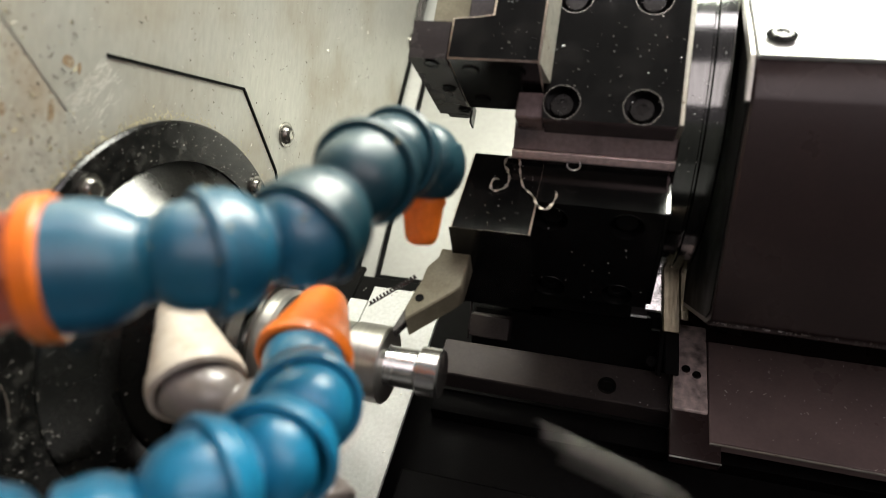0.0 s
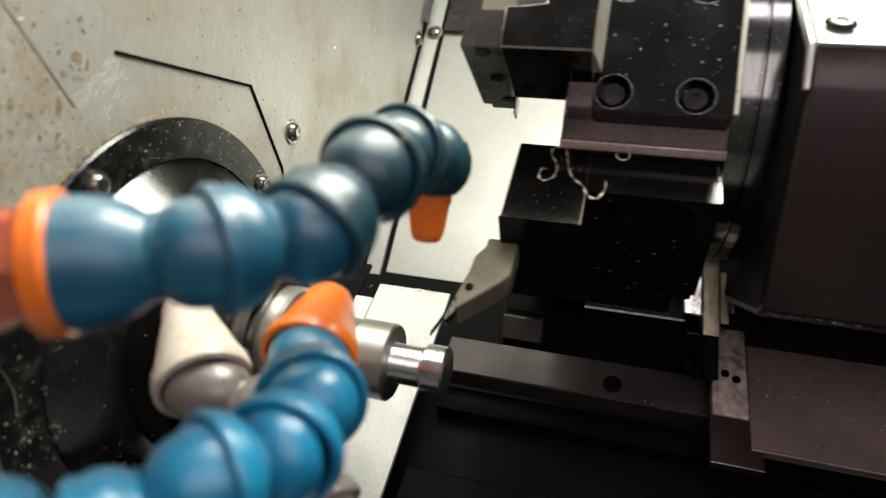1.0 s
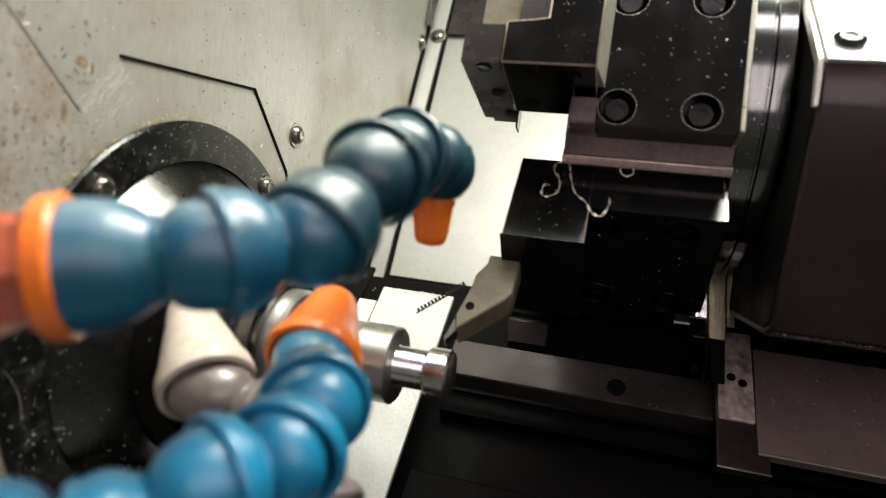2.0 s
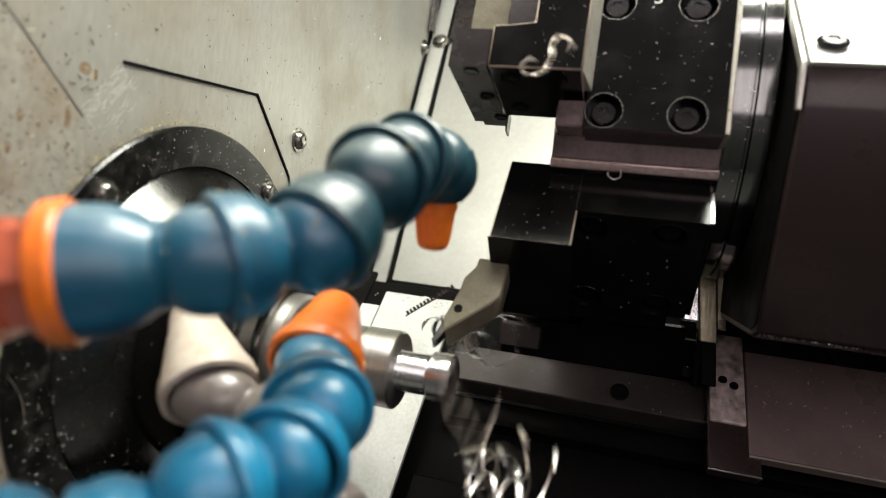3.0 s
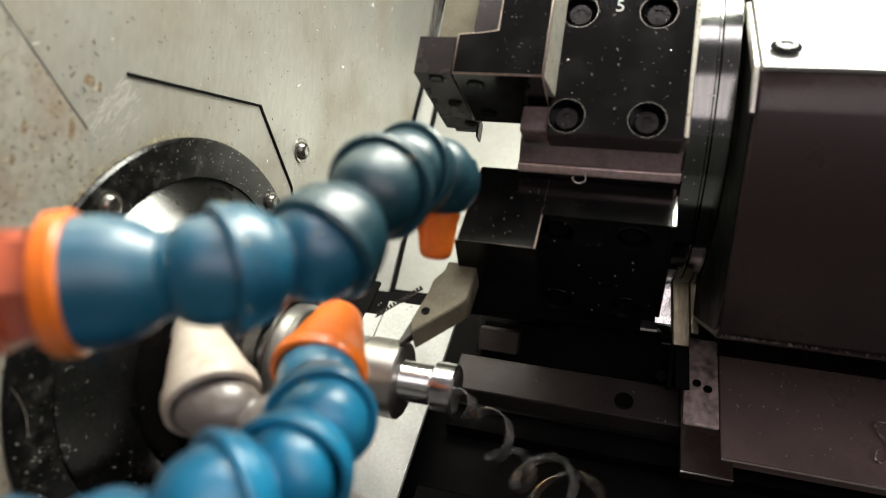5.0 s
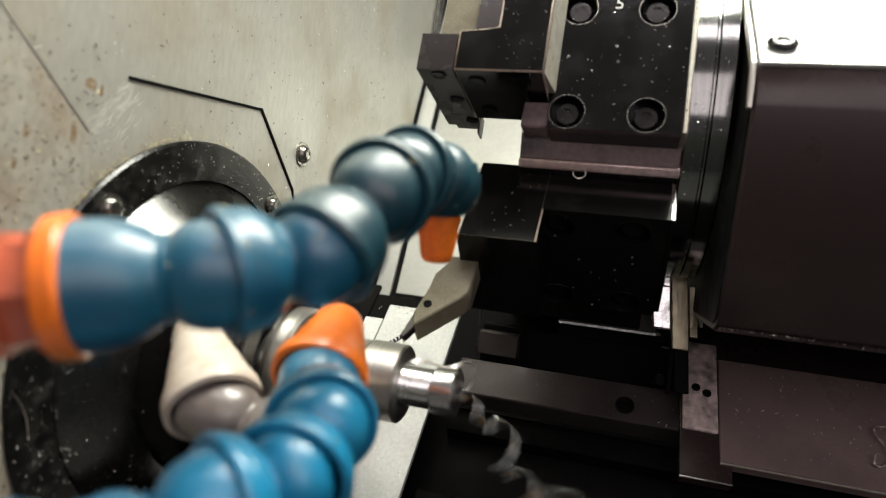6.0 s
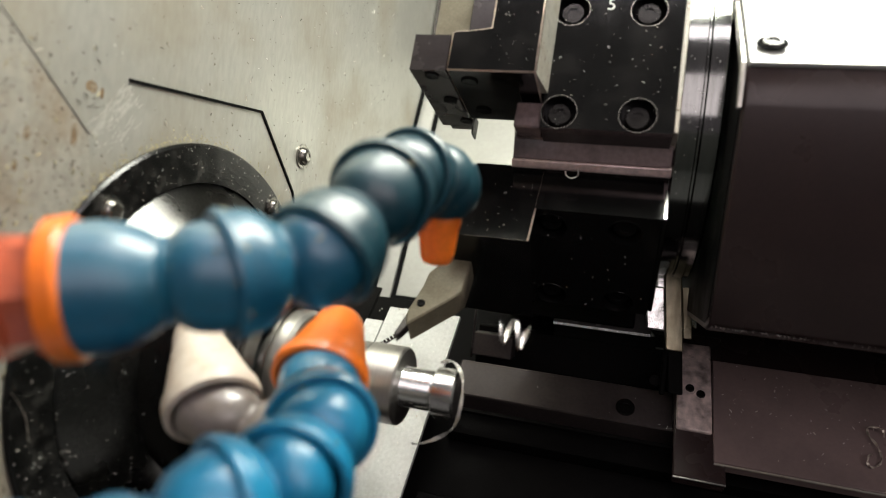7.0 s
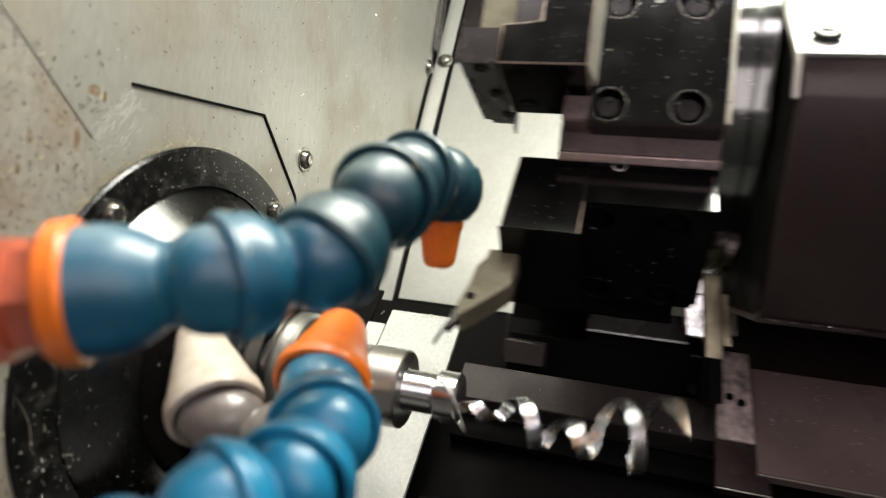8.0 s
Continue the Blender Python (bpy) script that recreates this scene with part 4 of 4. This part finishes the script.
# ================= motion =================
FEED = [(0, 8.2, -6.5), (0.5, 3.8, -5.8), (0.6, 4.1, -4.2), (0.7, 4.8, -2.8), (0.8, 5.2, 0.5), (0.9, 12.0, 0.4), (1, 25.2, 0.8), (1.1, 27.2, 4.6), (1.2, 27.6, 9.2), (1.3, 30.5, 9.2), (1.4, 31.2, 9.2),
        (1.5, 30.8, 9.2), (1.6, 27.6, 9.2), (1.7, 27.4, -1.4), (1.8, 27.0, -7.0), (2.3, 24.2, -7.1), (2.8, 21.2, -7.1), (3, 19.9, -7.1), (3.5, 16.4, -8.7), (4, 12.1, -8.7), (4.5, 7.3, -8.9), (4.8, 4.6, -8.9),
        (5.1, 4.4, -4.0), (5.3, 4.6, -1.0), (6, 3.4, -0.9), (6.5, 1.8, -0.2), (7, 0.1, 0.0), (7.5, -2.2, -0.2), (7.6, -2.2, 0.9), (7.7, -2.2, 3.8), (7.8, -1.5, 8.1), (7.9, 4.2, 8.6), (8, 18.5, 8.4)]
RAD = (math.sin(radians(39.8)), math.cos(radians(39.8)))


RIGHT, DOWN, AWAY = Vector((0.958, 0.261, 0.117)), Vector((0.123, -0.006, -0.992)), Vector((-0.259, 0.965, -0.038))


def aimed(base, right, down, away=0.0, spin=0.0):
    """A pose at base (millimetres) with x along a mix of the viewer's right, down and away, turned by spin about x."""
    m = frame_to(Vector(base) * MM, RIGHT * right + DOWN * down + AWAY * away)
    return m @ Matrix.Rotation(radians(spin), 4, "X")


def eased(rows):
    """The same rows with steps put in between where a thing turns far from one row to the next."""
    out = [rows[0]]
    for t, m in rows[1:]:
        t0, m0 = out[-1]
        turned = m0.to_quaternion().rotation_difference(m.to_quaternion())
        a = abs(turned.angle)
        a = min(a, 2 * math.pi - a)
        n = min(int(a / radians(55)) + 1, max(1, round((t - t0) * FPS)))
        for k in range(1, n):
            tk = t0 + round((t - t0) * FPS * k / n) / FPS
            out.append((tk, m0.lerp(m, (tk - t0) / (t - t0))))
        out.append((t, m))
    return out


def whirled(rows, rate):
    """Poses at every step for a chip that whirls about its own length while its base and aim glide from row to row."""
    out, k = [], 0
    for i in range(241):
        t = i / FPS
        while k < len(rows) - 2 and rows[k + 1][0] <= t:
            k += 1
        (t0, p0, *a0), (t1, p1, *a1) = rows[k], rows[k + 1]
        u = min(1.0, max(0.0, (t - t0) / (t1 - t0)))
        base = Vector(p0).lerp(Vector(p1), u)
        aim = Vector(a0).lerp(Vector(a1), u)
        out.append((t, aimed(base, *aim, rate * i)))
    return out


def motions():
    slide = [(t, Matrix.Translation((x * MM, r * RAD[0] * MM, r * RAD[1] * MM))) for t, x, r in FEED]
    for ob in (turret, holder_up, holder_low, tool, groove):
        walk(ob, slide)
    walk(car, [(t, Matrix.Translation((x * MM, 0, 0))) for t, x, r in FEED])
    # spindle turning all along
    for ob in (spin, work):
        walk(ob, [(i / FPS, Matrix.Rotation(radians(80 * i), 4, "X")) for i in range(241)])
    # the two chips ride on the holder, then are swept off: one onto the cover, one into the trough
    ride_a = [(t, Matrix.Translation(m.translation + DRAPE_A * MM)) for t, m in slide if t <= 2.85] + [(2.9, Matrix.Translation(slide[16][1].translation + DRAPE_A * MM))]
    ride_b = [(t, Matrix.Translation(m.translation + DRAPE_B * MM)) for t, m in slide if t <= 2.85] + [(2.9, Matrix.Translation(slide[16][1].translation + DRAPE_B * MM))]

    def on_cover(x):
        return pose((x + 206) * MM, 0.1078, -0.0155, 0, 0, 0)

    walk(drape_a, ride_a + [(3.0, pose(0.047, -0.021, 0.125, 20, 30, 10)), (3.1, pose(0.178, 0.08, 0.055, 40, 50, 20)), (3.2, pose(0.215, 0.10, 0.01, 25, 30, 15)), (3.3, on_cover(18.0)), (3.5, on_cover(16.4)), (4, on_cover(12.1)),
                            (4.5, on_cover(7.3)), (4.8, on_cover(4.6)), (5.3, on_cover(4.6)), (6, on_cover(3.4)), (6.5, on_cover(1.8)), (7, on_cover(0.1)), (7.5, on_cover(-2.2)), (7.8, on_cover(-1.5)), (7.9, on_cover(4.2)), (8, on_cover(18.5))])
    walk(drape_b, ride_b + [(3.0, pose(0.035, -0.03, 0.0, 30, 0, 20)), (3.1, pose(0.03, -0.04, -0.04, 60, 10, 30)), (3.25, pose(0.03, -0.04, -0.16, 80, 20, 30)), (3.6, pose(0.03, -0.04, -0.21, 80, 20, 30)), (8, pose(0.03, -0.04, -0.21, 80, 20, 30))])
    # the spiral grows out of the cut and whips round the end of the work
    end = (24, -3, -2)
    low_end = (40, -10, -150)
    walk(coil, whirled([
        (0, low_end, 1, 0.1, 0), (2.6, low_end, 1, 0.1, 0), (2.8, (14, 14, 18), 0.6, -0.2, 0.8), (2.9, (12, 12, 20), 1, 0.25, 0.2),
        (3, (8, 12, 16), 0.5, 0.2, 1), (3.2, (10, 10, 10), 0.3, 0.1, 1), (3.4, (10, 8, -60), 0.2, 0.6, 0.8), (3.5, (10, 8, -85), 0.2, 0.9, 0.6),
        (3.6, (14, 0, 10), 0.25, 1, 0.1), (3.8, (14, 0, 0), 0.8, 0.9, 0.1), (4, (20, 0, -2), 0.75, 0.7, 0.1), (4.2, (18, 4, 6), 0.9, -0.2, 0.6),
        (4.4, (20, 0, 0), 0.7, 0.5, 0.7), (4.5, (22, -6, -8), 0.8, 0.62, -0.1), (4.6, (20, -4, -8), 0.35, 1, 0.1), (4.8, (20, 0, -6), 0.8, 0.6, 0.6),
        (5.2, end, 0.6, 0.9, 0.3), (5.5, end, 1, 0, 0.5), (5.8, end, 1, -0.1, 0.5), (5.9, end, 1, 0.15, 0.1), (6, end, 0.62, 0.78, 0.1),
        (6.1, end, 0.6, 0.3, 1), (6.2, end, 1, 0, 0.3), (6.3, end, 0.9, 0.5, 0.3), (6.4, end, 0.75, 0.66, 0.1), (6.47, end, 0.85, 0.5, 0),
        (6.5, end, 0.92, 0.3, 0), (6.53, end, 0.95, -0.05, 0), (6.57, end, 0.85, -0.4, 0), (6.6, end, 0.8, -0.6, 0.1), (6.7, end, 0.1, 1, 0.2),
        (6.8, end, 0.95, 0.35, 0), (6.9, end, 0.3, 0.9, 0.2), (7, (23, 0, -90), 0.3, 0.9, 0.3), (7.1, end, 1, 0.05, 0), (7.2, end, 0.9, 0.45, 0.3),
        (7.3, end, 0.6, 0.5, 0.9), (7.4, (15, -8, -4), 0.8, 0.3, 0.8), (7.5, end, 0.8, -0.6, 0), (7.6, (16, -10, -4), 0.1, 0.6, 0.5),
        (7.7, end, 0.7, 0.3, 0.3), (7.8, end, 0.9, -0.38, 0), (7.9, end, 1, -0.1, 0.1), (8, (24, -4, -6), 1, 0.12, 0)], 60))
    walk(nest, eased([(0, aimed((60, 0, -150), 1, 0)), (2.5, aimed((60, 0, -150), 1, 0)), (2.7, aimed((40, -10, -40), 1, 0, 0, 60)), (2.8, aimed((28, 5, 18), 1, 0.1, 0, 120)), (2.9, aimed((50, 0, 8), 1, 0.1, 0, 200)), (3.0, aimed((51, -19, -25), 1, 0.1, 0.0, 270)), (3.1, aimed((33, -3, -20), 0.5, 1, 0.1, 340)), (3.2, aimed((36, 4, -90), 1, 0.2, 0.2, 400)),
                (3.35, aimed((38, 12, -90), 1, 0.2, 0.3, 450)), (3.5, aimed((36, 6, 24), 0.6, 0.8, 0.2, 500)), (3.6, aimed((30, -4, 12), 0.4, 1, 0, 570)), (3.8, aimed((34, 0, 6), 0.8, 0.6, 0, 640)), (4.0, aimed((36, -6, -20), 0.8, 0.7, 0, 710)), (4.1, aimed((44, -6, -14), 0.9, 0.2, 0, 780)),
                (4.2, aimed((46, 0, 22), 1, -0.3, 0, 850)), (4.3, aimed((48, 0, 16), 0.9, -0.5, 0, 920)), (4.4, aimed((46, 0, -10), 0.9, 0.4, 0, 990)), (4.5, aimed((52, -12, -38), 0.8, 0.5, 0, 1060)), (4.7, aimed((56, -10, -44), 0.8, 0.5, 0, 1120)), (5.0, aimed((60, -8, -120), 1, 0.5, 0, 1190)),
                (5.3, aimed((60, 0, -190), 1, 0.2, 0, 1250)), (8, aimed((60, 0, -190), 1, 0.2, 0, 1250))]))
    walk(flier_a, eased([(0, aimed((83, -56, -2), 0.8, 0.6, 0, 0)), (0.034, aimed((132, -52, -30), 0.8, 0.6, 0, 20)), (0.067, aimed((90, -58, -60), 0.7, 0.7, 0, 50)), (0.1, aimed((48, -60, -10), 0.6, 0.8, 0, 80)), (0.2, aimed((52, -60, -14), 0, 1, 0, 160)), (0.3, aimed((58, -60, -24), 0.4, 1, 0, 240)), (0.45, aimed((60, -60, -80), 0.4, 1, 0, 310)), (0.7, aimed((60, -60, -190), 0.4, 1, 0, 380)),
                   (2.6, aimed((60, -60, -190), 0.4, 1, 0, 380)), (2.8, aimed((50, -60, -60), 0.2, 1, 0, 440)), (2.9, aimed((52, -50, -14), 0.3, 1, 0, 500)), (3.0, aimed((66, -50, -26), 0.6, 0.9, 0, 560)), (3.1, aimed((58, -40, -22), 0.3, 1, 0, 620)), (3.25, aimed((58, -40, -90), 0.3, 1, 0, 680)),
                   (3.6, aimed((58, -40, -190), 0.3, 1, 0, 730)), (8, aimed((58, -40, -190), 0.3, 1, 0, 730))]))
    walk(flier_b, eased([(0, aimed((40, -60, -190), 1, 0.4)), (2.75, aimed((40, -60, -190), 1, 0.4)), (2.9, aimed((36, -50, -60), 0.6, 1, 0, 60)), (3.0, aimed((40, -38, -24), 0.9, 0.3, 0, 130)), (3.1, aimed((44, -38, -70), 0.9, 0.5, 0, 200)), (3.4, aimed((44, -38, -190), 0.9, 0.5, 0, 270)),
                   (8, aimed((44, -38, -190), 0.9, 0.5, 0, 270))]))
    walk(flier_c, eased([(0, aimed((20, -20, -190), 1, 0.4)), (6.2, aimed((20, -20, -190), 1, 0.4)), (6.35, aimed((26, -20, -40), 0.5, -1, 0, 70)), (6.4, aimed((40, -16, 40), 0.5, -0.4, 0, 120)), (6.45, aimed((46, -15, 66), 0.7, 0.2, 0, 150)), (6.5, aimed((50, -14, 88), 0.7, 0.75, 0, 180)), (6.6, aimed((84, -8, 104), 0.9, 0.2, 0, 280)),
                   (6.75, aimed((90, -20, 60), 0.9, 0.6, 0, 350)), (6.85, aimed((60, -25, 44), 0.4, 0.8, 0, 420)), (7.0, aimed((38, -12, 30), 0.9, 0.25, 0, 490)), (7.15, aimed((40, -14, -30), 0.5, 1, 0, 560)), (7.4, aimed((40, -14, -190), 0.5, 1, 0, 630)), (8, aimed((40, -14, -190), 0.5, 1, 0, 630))]))
    walk(flier_d, eased([(0, aimed((20, 0, -190), 1, 0.4)), (0.3, aimed((20, 0, -190), 1, 0.4)), (0.42, aimed((-6.4, 6.3, -30.3), 0.5, 0.9, 0, 70)), (0.5, aimed((1.6, 12.3, -44.3), 0.4, 0.9, 0, 130)), (0.6, aimed((6.6, 4.3, -70.3), 0.5, 1, 0, 190)), (0.85, aimed((10, -30, -190), 0.5, 1, 0, 250)),
                   (7.2, aimed((10, -30, -190), 0.5, 1, 0, 250)), (7.4, aimed((-3.7, 13, -66.5), 0.6, 0.8, 0, 310)), (7.5, aimed((4.3, 13, -44.5), 0.8, 0.6, 0, 370)), (7.65, aimed((12, -20, -80), 0.6, 1, 0, 430)), (7.85, aimed((12, -20, -190), 0.6, 1, 0, 490)), (8, aimed((12, -20, -190), 0.6, 1, 0, 490))]))
    # shaving at the tool tip
    def shave(x, r, base, right, down, away):
        return aimed((base[0] + x, base[1] + r * RAD[0], base[2] + r * RAD[1]), right, down, away)

    walk(shaving, [(t, shave(x, r, (1, 15, 27), -0.85, 0.5, 0.15) if 5.2 < t < 7.65 else shave(x, r, (-4, 14, 42), -0.85, 0.5, 0.15) if r < -1.5 else shave(x, r, (-4, 4, 27), -0.42, 0.62, 0.66)) for t, x, r in FEED])
    low_loop = pose(0.06, -0.03, -0.19, 0, 0, 0)
    walk(end_loop, [(0, low_loop), (5.6, low_loop), (5.8, pose(0.0, 0, -0.05, -60, 0, 0)), (6, pose(0, 0, 0, -120, 0, 0)), (6.2, pose(0, 0, 0, -190, 0, 0)), (6.4, pose(0, 0, 0, -260, 0, 0)), (6.6, pose(0, 0, 0, -330, 0, 0)), (6.8, pose(0, 0, 0, -360, 0, 0)), (7.2, pose(0, 0, 0, -360, 0, 0)),
                    (7.4, pose(0, 0, 0, -430, 0, 0)), (7.6, pose(0, 0, 0, -510, 0, 0)), (7.8, pose(0, 0, 0, -590, 0, 0)), (8, pose(0, 0, 0, -660, 0, 0))])


motions()
